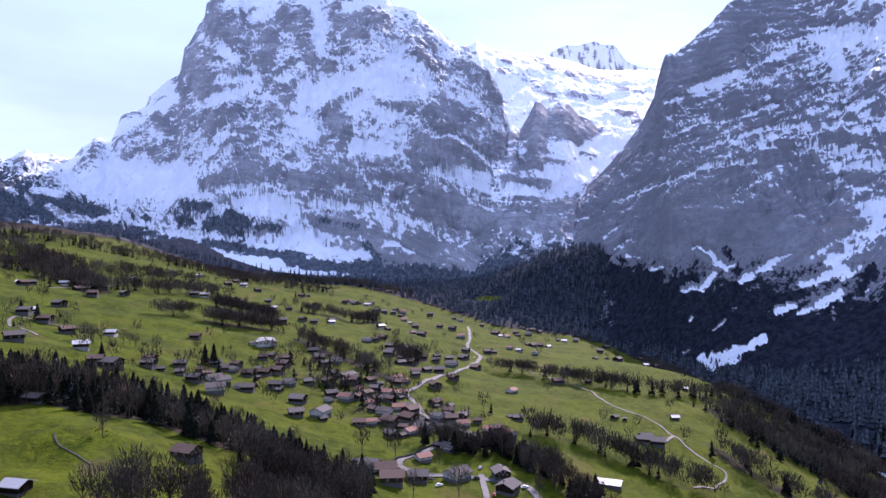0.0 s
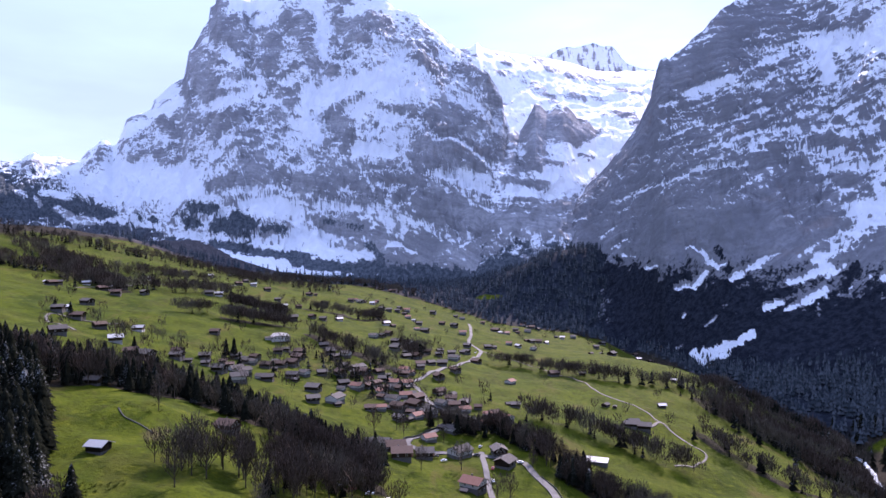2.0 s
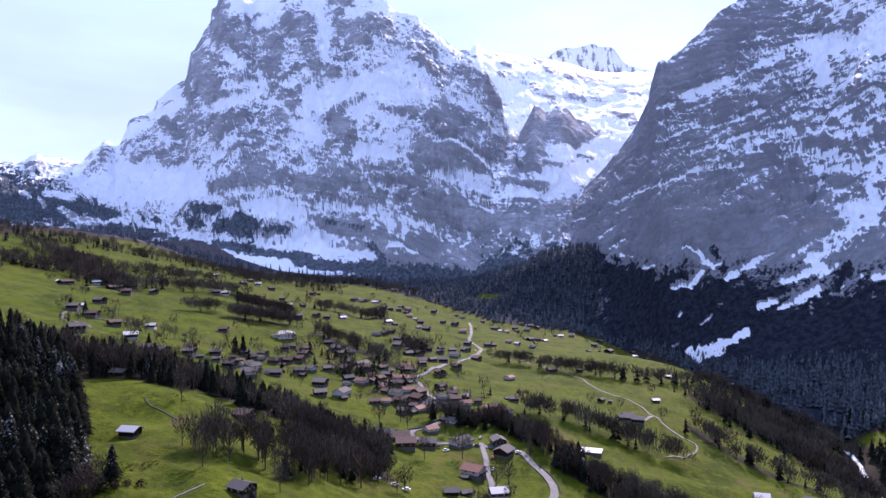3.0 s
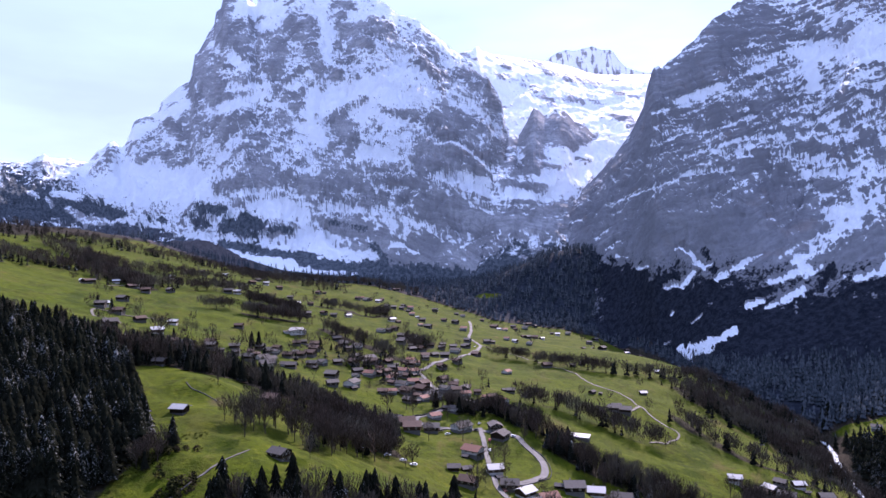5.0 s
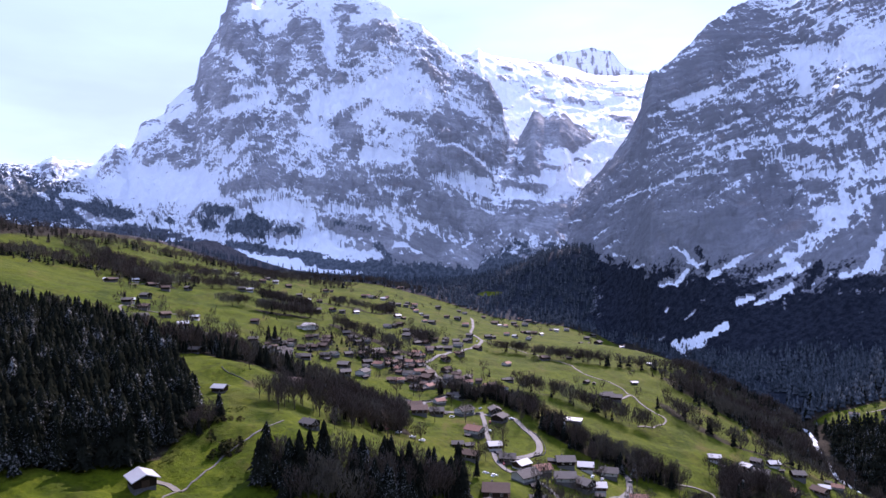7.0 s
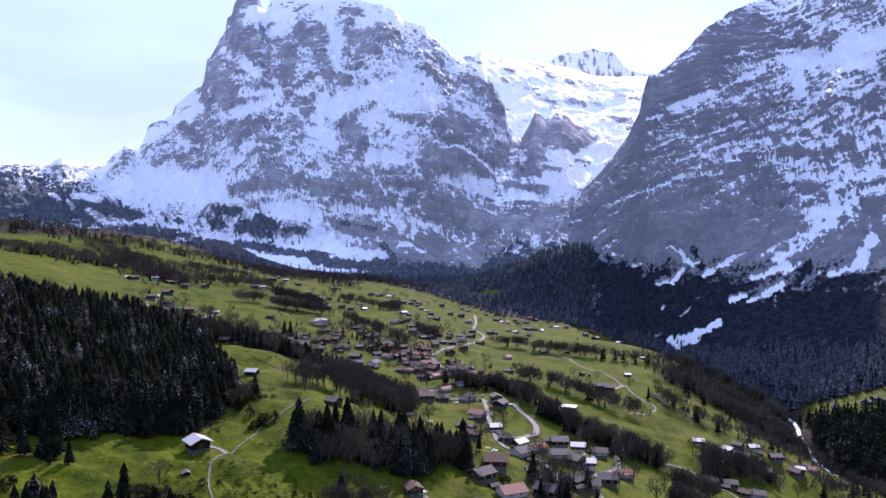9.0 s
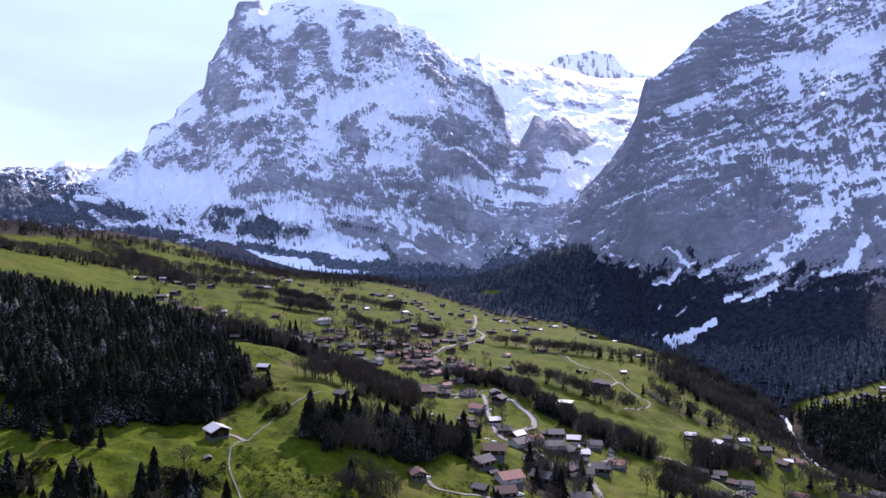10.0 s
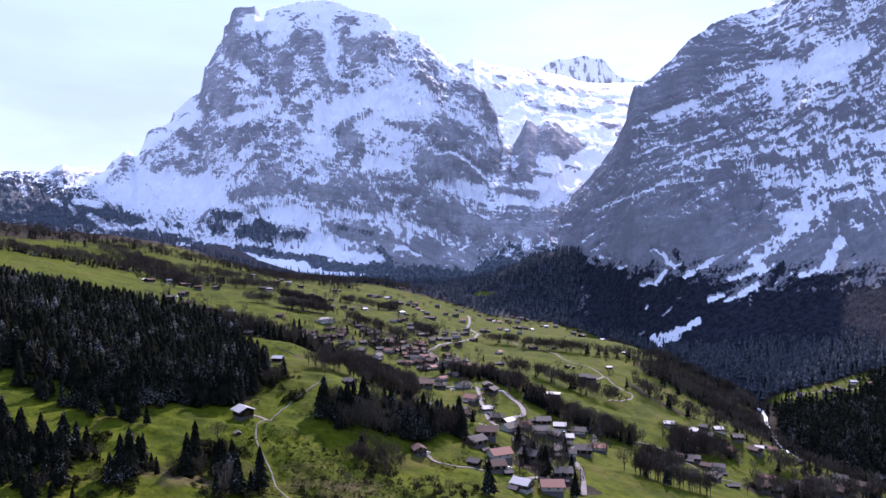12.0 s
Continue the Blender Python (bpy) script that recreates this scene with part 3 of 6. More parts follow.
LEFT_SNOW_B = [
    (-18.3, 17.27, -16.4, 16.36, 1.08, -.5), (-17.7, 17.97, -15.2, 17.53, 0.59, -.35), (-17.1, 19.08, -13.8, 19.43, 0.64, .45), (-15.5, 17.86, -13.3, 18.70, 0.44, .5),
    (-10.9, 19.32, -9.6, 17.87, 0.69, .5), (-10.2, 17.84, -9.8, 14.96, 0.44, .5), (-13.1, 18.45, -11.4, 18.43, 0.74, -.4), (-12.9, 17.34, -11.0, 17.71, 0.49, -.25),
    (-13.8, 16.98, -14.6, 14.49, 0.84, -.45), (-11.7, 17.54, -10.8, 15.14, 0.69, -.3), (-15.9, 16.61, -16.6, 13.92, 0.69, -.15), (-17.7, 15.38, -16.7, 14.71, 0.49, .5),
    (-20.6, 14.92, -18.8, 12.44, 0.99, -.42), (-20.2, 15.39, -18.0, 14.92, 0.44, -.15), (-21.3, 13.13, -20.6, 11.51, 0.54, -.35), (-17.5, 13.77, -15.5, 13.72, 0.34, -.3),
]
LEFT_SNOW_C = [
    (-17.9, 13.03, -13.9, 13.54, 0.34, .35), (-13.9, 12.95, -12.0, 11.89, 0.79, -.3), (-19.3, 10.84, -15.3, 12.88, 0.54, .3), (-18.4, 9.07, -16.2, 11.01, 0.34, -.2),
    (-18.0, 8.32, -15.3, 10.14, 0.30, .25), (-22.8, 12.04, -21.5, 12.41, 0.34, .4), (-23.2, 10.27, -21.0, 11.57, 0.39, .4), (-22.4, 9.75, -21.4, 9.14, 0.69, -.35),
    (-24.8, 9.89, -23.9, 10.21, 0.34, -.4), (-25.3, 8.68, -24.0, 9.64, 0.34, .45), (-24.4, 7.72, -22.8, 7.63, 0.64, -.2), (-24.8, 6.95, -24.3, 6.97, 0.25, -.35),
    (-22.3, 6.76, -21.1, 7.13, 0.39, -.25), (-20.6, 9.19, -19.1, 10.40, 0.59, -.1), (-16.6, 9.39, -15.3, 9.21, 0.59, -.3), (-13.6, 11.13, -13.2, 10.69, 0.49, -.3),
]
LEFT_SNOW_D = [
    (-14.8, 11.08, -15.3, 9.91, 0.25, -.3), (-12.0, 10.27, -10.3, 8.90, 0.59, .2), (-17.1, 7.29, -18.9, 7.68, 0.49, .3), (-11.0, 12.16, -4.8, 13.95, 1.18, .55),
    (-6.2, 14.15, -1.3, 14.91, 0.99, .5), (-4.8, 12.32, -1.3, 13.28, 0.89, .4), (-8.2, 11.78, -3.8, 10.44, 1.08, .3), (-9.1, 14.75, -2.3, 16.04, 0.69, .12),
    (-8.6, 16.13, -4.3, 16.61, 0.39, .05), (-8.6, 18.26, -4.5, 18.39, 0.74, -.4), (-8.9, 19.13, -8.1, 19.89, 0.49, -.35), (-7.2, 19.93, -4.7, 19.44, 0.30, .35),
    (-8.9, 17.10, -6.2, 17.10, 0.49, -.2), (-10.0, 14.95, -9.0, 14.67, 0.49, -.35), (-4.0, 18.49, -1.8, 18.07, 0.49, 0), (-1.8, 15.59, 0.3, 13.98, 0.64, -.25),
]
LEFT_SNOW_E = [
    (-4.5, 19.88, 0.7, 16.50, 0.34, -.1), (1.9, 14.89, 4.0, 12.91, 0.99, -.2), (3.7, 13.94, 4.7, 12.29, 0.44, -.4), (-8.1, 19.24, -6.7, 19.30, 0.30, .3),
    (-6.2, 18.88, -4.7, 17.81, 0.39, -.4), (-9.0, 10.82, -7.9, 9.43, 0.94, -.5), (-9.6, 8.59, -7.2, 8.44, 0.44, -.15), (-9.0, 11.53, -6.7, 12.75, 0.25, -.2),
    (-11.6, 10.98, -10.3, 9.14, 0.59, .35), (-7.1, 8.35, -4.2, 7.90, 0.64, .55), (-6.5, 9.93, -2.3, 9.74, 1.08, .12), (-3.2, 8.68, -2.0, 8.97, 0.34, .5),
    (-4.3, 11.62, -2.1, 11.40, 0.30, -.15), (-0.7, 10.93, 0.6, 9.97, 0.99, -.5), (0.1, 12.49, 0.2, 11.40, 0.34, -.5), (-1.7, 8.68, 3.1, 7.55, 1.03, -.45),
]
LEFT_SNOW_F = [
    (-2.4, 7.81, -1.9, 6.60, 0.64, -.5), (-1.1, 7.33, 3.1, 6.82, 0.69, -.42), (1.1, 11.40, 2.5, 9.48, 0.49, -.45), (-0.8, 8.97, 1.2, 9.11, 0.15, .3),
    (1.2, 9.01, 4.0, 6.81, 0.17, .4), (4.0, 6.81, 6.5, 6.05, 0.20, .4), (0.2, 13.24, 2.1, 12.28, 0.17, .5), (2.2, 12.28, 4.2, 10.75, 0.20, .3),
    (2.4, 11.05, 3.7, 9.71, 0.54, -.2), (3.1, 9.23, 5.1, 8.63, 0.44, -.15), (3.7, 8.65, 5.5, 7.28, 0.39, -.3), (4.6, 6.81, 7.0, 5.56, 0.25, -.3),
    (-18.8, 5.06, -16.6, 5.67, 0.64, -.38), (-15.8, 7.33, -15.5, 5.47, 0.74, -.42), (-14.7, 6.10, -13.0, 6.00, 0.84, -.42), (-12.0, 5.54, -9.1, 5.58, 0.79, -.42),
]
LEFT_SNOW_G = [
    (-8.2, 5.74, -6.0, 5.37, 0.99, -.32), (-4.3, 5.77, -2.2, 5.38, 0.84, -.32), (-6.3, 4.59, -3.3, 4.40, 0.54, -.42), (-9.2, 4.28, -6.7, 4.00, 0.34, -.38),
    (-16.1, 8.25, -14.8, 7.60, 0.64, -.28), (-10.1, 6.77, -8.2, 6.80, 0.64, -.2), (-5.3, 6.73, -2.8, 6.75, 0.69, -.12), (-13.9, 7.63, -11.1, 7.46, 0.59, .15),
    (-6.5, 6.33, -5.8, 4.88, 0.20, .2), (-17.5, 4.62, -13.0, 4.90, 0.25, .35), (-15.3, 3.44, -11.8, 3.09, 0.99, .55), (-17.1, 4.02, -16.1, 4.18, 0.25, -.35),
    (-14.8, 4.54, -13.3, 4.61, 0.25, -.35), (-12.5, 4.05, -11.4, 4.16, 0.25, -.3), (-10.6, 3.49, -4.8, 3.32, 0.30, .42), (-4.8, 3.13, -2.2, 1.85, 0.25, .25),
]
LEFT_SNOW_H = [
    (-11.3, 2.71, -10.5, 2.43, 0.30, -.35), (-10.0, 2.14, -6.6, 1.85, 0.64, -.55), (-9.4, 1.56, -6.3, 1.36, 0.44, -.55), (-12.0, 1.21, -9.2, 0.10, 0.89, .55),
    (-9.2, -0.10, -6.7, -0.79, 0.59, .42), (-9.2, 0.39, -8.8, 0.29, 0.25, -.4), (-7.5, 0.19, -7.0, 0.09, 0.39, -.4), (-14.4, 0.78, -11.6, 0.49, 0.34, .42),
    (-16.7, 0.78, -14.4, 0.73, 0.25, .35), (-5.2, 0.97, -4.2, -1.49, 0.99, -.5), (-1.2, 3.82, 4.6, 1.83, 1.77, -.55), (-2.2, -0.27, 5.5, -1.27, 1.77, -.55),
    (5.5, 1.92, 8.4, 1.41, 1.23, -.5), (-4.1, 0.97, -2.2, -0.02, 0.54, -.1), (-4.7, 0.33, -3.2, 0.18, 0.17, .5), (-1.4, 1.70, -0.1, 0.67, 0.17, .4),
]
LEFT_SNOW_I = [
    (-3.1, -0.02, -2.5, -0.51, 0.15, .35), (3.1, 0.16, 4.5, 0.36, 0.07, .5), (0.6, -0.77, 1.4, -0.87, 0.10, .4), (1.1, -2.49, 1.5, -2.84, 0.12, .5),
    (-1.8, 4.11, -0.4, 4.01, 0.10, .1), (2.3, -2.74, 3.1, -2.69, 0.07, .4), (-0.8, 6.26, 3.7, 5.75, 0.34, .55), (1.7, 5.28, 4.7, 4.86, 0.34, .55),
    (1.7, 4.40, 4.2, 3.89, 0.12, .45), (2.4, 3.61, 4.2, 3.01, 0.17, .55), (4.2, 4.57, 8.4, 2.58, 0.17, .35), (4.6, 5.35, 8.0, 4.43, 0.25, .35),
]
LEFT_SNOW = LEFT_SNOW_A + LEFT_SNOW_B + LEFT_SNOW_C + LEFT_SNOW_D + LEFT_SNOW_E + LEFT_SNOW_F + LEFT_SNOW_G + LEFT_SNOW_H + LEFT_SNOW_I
LEFT_WOOD_A = [
    (-43.2, 3.33, -34.2, 3.94, 2.71, 1), (-34.2, 3.74, -32.1, 3.40, 2.36, 1), (-32.1, 3.82, -29.5, 3.14, 1.67, 1), (-29.9, 3.90, -26.8, 2.69, 0.79, 1),
    (-28.0, 3.44, -25.9, 2.62, 0.59, 1), (-43.2, 0.45, -24.8, 0.71, 1.48, 1), (-26.8, 1.37, -23.6, 1.17, 0.69, 1), (-30.5, 4.09, -28.8, 3.94, 0.30, 0),
    (-29.5, 2.97, -28.4, 2.22, 0.25, 0), (-28.4, 2.13, -25.5, 2.18, 0.25, 0), (-32.1, 4.24, -31.5, 3.84, 0.20, 0), (-30.9, 3.78, -30.5, 3.24, 0.20, .2),
    (-34.0, 5.17, -33.8, 4.57, 0.30, .3), (-20.1, 3.27, -18.5, 3.20, 0.64, 1), (-20.6, 2.25, -19.7, 2.26, 0.39, 1), (-18.2, 1.80, -15.7, 2.15, 0.79, 1),
]
LEFT_WOOD_B = [
    (-16.7, 2.62, -15.5, 1.92, 0.69, 1), (-17.3, 1.34, -15.3, 1.06, 0.34, 1), (-14.4, 1.69, -13.0, 1.55, 0.69, .75), (-24.0, 2.47, -22.7, 2.22, 0.25, 1),
    (-23.1, 1.22, -22.4, 1.04, 0.39, 1), (-26.3, 1.90, -25.5, 1.74, 0.20, .9), (-21.9, 0.72, -20.2, 0.49, 0.34, 1), (-20.6, 1.65, -19.3, 1.89, 0.20, .9),
    (-18.5, 0.40, -15.7, 0.02, 0.44, 1), (-16.7, -0.08, -11.1, -0.72, 0.44, 1), (-12.0, -1.05, -6.3, -1.87, 0.64, 1), (-6.8, -1.48, -1.4, -2.48, 0.79, 1),
    (-2.3, -1.99, 5.5, -2.98, 0.99, 1), (-6.0, -0.01, -4.8, -1.24, 0.59, .7), (-9.6, 2.19, -6.7, 1.71, 0.39, .6), (-21.5, 2.56, -20.9, 3.03, 0.20, .7),
]
LEFT_WOOD_C = [
    (-25.2, 3.39, -23.8, 2.97, 0.15, .5),
]
LEFT_WOOD = LEFT_WOOD_A + LEFT_WOOD_B + LEFT_WOOD_C
WALL_SNOW_A = [
    (0.6, 6.84, 15.1, 7.03, 2.96, .12), (6.9, 9.65, 8.0, 10.80, 0.89, -.55), (7.7, 9.15, 8.5, 9.84, 0.69, -.55), (8.6, 9.60, 12.4, 9.34, 0.99, -.55),
    (9.2, 10.76, 11.1, 10.37, 0.69, -.5), (5.5, 9.20, 6.5, 8.94, 0.49, -.45), (5.5, 7.52, 7.1, 6.77, 0.89, -.28), (9.2, 7.92, 12.7, 7.82, 0.74, .32),
    (12.8, 8.43, 14.7, 8.36, 0.84, .55), (11.4, 7.53, 12.4, 6.89, 0.30, -.25), (8.5, 7.13, 10.4, 6.70, 0.25, -.35), (7.4, 8.20, 7.8, 6.76, 0.54, -.4),
    (8.4, 5.98, 12.7, 6.64, 0.59, .6), (9.5, 5.18, 11.9, 5.95, 0.54, .6), (8.2, 4.04, 9.9, 4.98, 0.44, .6), (5.5, 4.76, 8.0, 4.53, 0.34, .45),
]
WALL_SNOW_B = [
    (5.1, 5.73, 7.5, 5.22, 0.25, -.35), (5.9, 4.07, 8.1, 3.95, 0.17, -.45), (7.5, 2.98, 10.4, 3.53, 0.54, -.55), (3.1, 2.43, 10.8, 1.88, 0.99, -.55),
]
WALL_SNOW = WALL_SNOW_A + WALL_SNOW_B
# some of these strokes put the glacier's shaded bands in as bare rock
GLACIER_SNOW_A = [
    (7.9, 15.29, 9.7, 14.44, 0.34, -.3), (10.4, 14.18, 13.3, 13.49, 0.30, -.3), (4.6, 14.48, 7.0, 13.86, 0.34, -.25), (12.3, 12.49, 13.7, 12.10, 0.39, -.25),
    (14.4, 13.06, 16.4, 12.26, 0.34, -.2), (14.4, 11.01, 16.0, 10.15, 0.39, -.3), (10.4, 13.04, 11.8, 12.29, 0.30, -.25), (7.5, 13.47, 8.7, 13.06, 0.25, -.3),
    (5.1, 15.38, 5.8, 15.18, 0.25, -.3), (13.2, 11.07, 14.1, 10.56, 0.25, -.2), (5.3, 12.51, 6.5, 12.57, 0.44, -.15), (8.5, 12.65, 9.4, 12.39, 0.20, -.3),
    (1.6, 16.36, 3.1, 15.79, 0.34, -.2),
]
GLACIER_SNOW = GLACIER_SNOW_A
RIGHT_SNOW_A = [
    (18.0, 12.82, 21.9, 14.87, 1.58, -.4), (22.2, 16.66, 25.8, 17.02, 1.18, -.35), (26.7, 16.09, 30.8, 15.49, 1.08, -.2), (27.0, 17.73, 30.8, 17.12, 0.89, -.05),
    (16.4, 10.67, 17.8, 11.49, 0.79, -.4), (14.6, 7.05, 16.9, 9.27, 0.69, -.4), (25.8, 11.28, 27.4, 10.70, 0.89, -.2), (19.2, 11.66, 21.7, 12.43, 0.30, .45),
    (21.7, 12.35, 24.7, 13.60, 0.25, .4), (24.7, 13.52, 27.8, 14.40, 0.30, .4), (19.5, 11.37, 23.4, 12.15, 0.20, .25), (25.2, 14.38, 30.0, 14.97, 0.25, .3),
    (27.9, 14.51, 33.8, 13.83, 0.74, .4), (28.6, 13.68, 28.9, 11.79, 0.49, .42), (31.8, 14.93, 34.9, 15.32, 0.69, .45), (30.0, 12.07, 33.6, 12.01, 0.39, .2),
]
RIGHT_SNOW_B = [
    (20.9, 8.95, 25.1, 10.27, 0.17, .35), (19.5, 7.22, 23.9, 8.58, 0.20, .35), (23.8, 8.32, 25.9, 8.70, 0.20, .35), (24.3, 12.03, 25.5, 12.59, 0.30, .45),
    (26.7, 7.08, 29.7, 6.46, 0.22, .5), (21.8, 7.56, 24.7, 7.21, 0.34, .25), (27.8, 10.25, 31.5, 9.87, 0.99, .12), (31.5, 8.44, 33.8, 7.93, 0.79, .08),
    (30.5, 9.36, 29.6, 6.71, 0.17, .35), (27.2, 9.11, 27.8, 8.89, 0.39, -.3), (27.8, 7.61, 30.0, 7.32, 0.49, -.35), (32.2, 8.17, 32.9, 6.89, 0.59, -.3),
    (28.1, 5.44, 31.5, 5.50, 0.34, .42), (31.5, 5.26, 34.9, 5.52, 0.34, .35), (32.2, 10.40, 33.9, 9.92, 0.34, .3), (18.7, 10.31, 21.3, 11.02, 0.15, .2),
]
RIGHT_SNOW_C = [
    (17.3, 10.84, 18.7, 11.21, 0.15, .25), (17.3, 8.24, 20.4, 9.30, 0.15, .2), (14.2, 3.66, 19.5, 5.66, 0.17, .42), (19.5, 5.84, 23.4, 6.12, 0.22, .42),
    (22.9, 4.35, 23.9, 5.03, 0.17, .35), (19.1, 4.11, 21.3, 4.59, 0.15, .15), (15.0, 5.15, 17.3, 6.02, 0.30, -.1), (18.6, 2.72, 25.0, 3.03, 1.97, -.3),
    (20.8, 0.84, 25.4, 0.80, 1.48, -.35), (25.4, 4.35, 27.8, 3.39, 1.08, -.2), (30.1, 2.37, 32.7, 3.12, 0.89, .42), (29.0, 0.33, 31.5, 1.75, 0.69, .42),
    (31.5, 4.42, 31.9, 2.74, 0.44, .4), (32.5, 3.96, 34.9, 4.40, 0.30, .42), (27.8, 2.86, 28.6, 4.65, 0.17, .35), (26.7, -0.75, 27.7, 0.12, 0.25, .2),
]
RIGHT_SNOW_D = [
    (25.0, -2.32, 27.7, -0.53, 0.30, .0), (25.9, -2.66, 28.5, -1.56, 0.39, .6), (27.6, -0.97, 29.0, -0.10, 0.34, .45), (24.2, -4.56, 25.3, -4.09, 0.27, .6),
    (25.5, -4.52, 26.5, -4.14, 0.17, .6), (26.7, -4.04, 28.2, -2.95, 0.30, .6), (28.3, -2.26, 29.3, -1.38, 0.20, .3), (29.6, -3.09, 30.7, -2.21, 0.30, .2),
    (28.1, -3.78, 29.6, -3.30, 0.20, .2), (22.2, -2.36, 24.6, -0.89, 0.30, .6), (24.0, -1.07, 25.3, -0.53, 0.20, .5), (18.9, -1.24, 20.2, -2.15, 1.18, .02),
    (19.7, -0.07, 21.1, -1.46, 0.34, .6), (21.2, -1.36, 21.8, -1.27, 0.15, .5), (18.3, -3.25, 19.2, -2.86, 0.25, .55), (20.5, -1.92, 19.6, -2.95, 0.25, .5),
]
RIGHT_SNOW_E = [
    (19.1, -0.07, 19.7, 0.20, 0.20, .4), (19.7, -8.36, 21.2, -7.88, 0.54, 1.3), (21.1, -7.75, 23.3, -6.48, 0.30, 1.3), (20.2, -8.43, 20.6, -8.95, 0.30, 1.3),
    (18.2, -7.79, 18.6, -7.50, 0.15, .6), (18.6, -5.47, 18.8, -5.19, 0.10, .5), (20.2, -6.06, 21.0, -5.21, 0.09, .35), (33.3, -1.34, 34.2, 0.50, 0.49, .6),
    (31.5, -2.20, 33.0, -1.75, 0.30, .5), (32.6, -1.84, 33.6, -1.33, 0.30, .55), (30.7, -3.69, 31.5, -3.25, 0.20, .15), (10.3, 2.08, 11.6, 2.36, 0.22, .45),
    (9.3, 1.31, 10.5, 1.64, 0.12, .4), (12.7, 0.66, 13.9, 1.56, 0.17, .4), (13.6, -0.16, 14.7, 0.60, 0.20, .45), (14.5, -0.68, 15.3, -0.82, 0.17, .5),
]
RIGHT_SNOW_F = [
    (16.2, -1.67, 16.9, -1.48, 0.17, .5), (15.0, 0.17, 16.9, 0.64, 0.25, .1), (12.0, 3.22, 13.0, 2.72, 0.15, .2),
]
RIGHT_SNOW = RIGHT_SNOW_A + RIGHT_SNOW_B + RIGHT_SNOW_C + RIGHT_SNOW_D + RIGHT_SNOW_E + RIGHT_SNOW_F
RIGHT_WOOD_A = [
    (5.5, -2.00, 12.2, -1.40, 1.08, 1), (11.3, -1.99, 16.4, -2.90, 1.18, 1), (14.6, -3.40, 19.9, -4.46, 1.67, 1), (25.0, -4.54, 27.7, -5.31, 0.69, 1),
    (21.2, -3.52, 25.0, -3.87, 0.59, 1), (15.0, -5.75, 23.8, -5.92, 1.97, 1), (20.8, -3.75, 23.8, -4.13, 0.79, 1), (23.8, -6.81, 38.1, -6.28, 2.46, 1),
    (24.6, -5.44, 28.5, -5.27, 0.69, 1), (28.5, -4.63, 38.1, -4.17, 1.08, 1), (19.5, -9.73, 38.1, -9.33, 2.96, 1), (17.3, -2.89, 18.3, -2.41, 0.30, .8),
    (21.5, -2.83, 23.3, -2.34, 0.25, .8), (25.0, -3.43, 25.8, -3.19, 0.20, .7), (29.3, -2.67, 30.0, -1.38, 0.30, .5), (31.5, -2.83, 34.2, -2.55, 0.39, .7),
]
RIGHT_WOOD_B = [
    (28.5, -4.20, 29.3, -3.87, 0.15, .2), (21.2, -0.08, 22.1, -1.90, 0.30, .4),
]
RIGHT_WOOD = RIGHT_WOOD_A + RIGHT_WOOD_B


def laid(az, el, rows, rough):
    """Long patches laid over one another, with ragged edges."""
    total = np.zeros_like(az)
    for a0, e0, a1, e1, half, amount in rows:
        near = (az > min(a0, a1) - 3 * half) & (az < max(a0, a1) + 3 * half) & (el > min(e0, e1) - 3 * half) & (el < max(e0, e1) + 3 * half)
        if not near.any():
            continue
        d, _ = from_line(az[near], el[near], [(a0, e0), (a1 + 0.001, e1)])
        share = 1 - smooth(d, 0.35 * half, 1.25 * half * np.clip(1 + 1.1 * rough[near], 0.35, 2.2))
        total[near] = total[near] * (1 - share) + amount * share
    return total


def bent(az, el, u, v, key):
    """Bearing and elevation pushed about a little, and a rough value for the edges."""
    push = 0.16 * fbm(u / 60, v / 60, 4, key)
    return az + push, el + 0.16 * fbm(u / 60, v / 60, 4, key + 9), fbm(u / 24, v / 30, 4, key + 5, 0.62)


def hatch(u, z, az, key):
    """Slanting couloirs: they lean one way on the west of the face and the other way on the spur."""
    lean = np.where(az < -3, 1.0, -1.0)
    return fbm((z - lean * u) / 22, (z + lean * u) / 130, 4, key, 0.6)


def steepness(flat):
    """From -0.5 on walls to 0.5 on ledges, about the usual slope."""
    usual = np.median(flat)
    return smooth(flat, usual - 0.22, usual + 0.22) - 0.5


def snow_left(az, el, z, flat, u, v):
    a, e, rough = bent(az, el, u, v, 15)
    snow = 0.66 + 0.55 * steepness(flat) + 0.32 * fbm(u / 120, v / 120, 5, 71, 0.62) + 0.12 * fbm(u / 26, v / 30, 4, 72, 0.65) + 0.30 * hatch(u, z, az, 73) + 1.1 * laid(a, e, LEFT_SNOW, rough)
    wood = laid(a, e, LEFT_WOOD, rough)
    return snow, np.maximum(wood, 1 - smooth(el, -2.6, -1.8))


def snow_wall(az, el, z, flat, u, v):
    a, e, rough = bent(az, el, u, v, 16)
    snow = 0.46 + 0.3 * (smooth(flat, 0.4, 0.7) - 0.5) + 0.35 * fbm(u / 90, v / 90, 4, 91) + 0.95 * laid(a, e, WALL_SNOW, rough)
    return snow, 1 - smooth(z + 60 * fbm(u / 90, v / 90, 3, 6), 250, 340)


def snow_glacier(az, el, z, flat, u, v):
    a, e, rough = bent(az, el, u, v, 18)
    return 0.80 + 0.45 * fbm(u / 160, v / 120, 5, 95, 0.6) + 1.3 * laid(a, e, GLACIER_SNOW, rough), np.zeros_like(z)


def snow_peak(az, el, z, flat, u, v):
    return 0.62 + 0.6 * fbm(u / 12, v / 90, 4, 97), np.zeros_like(z)


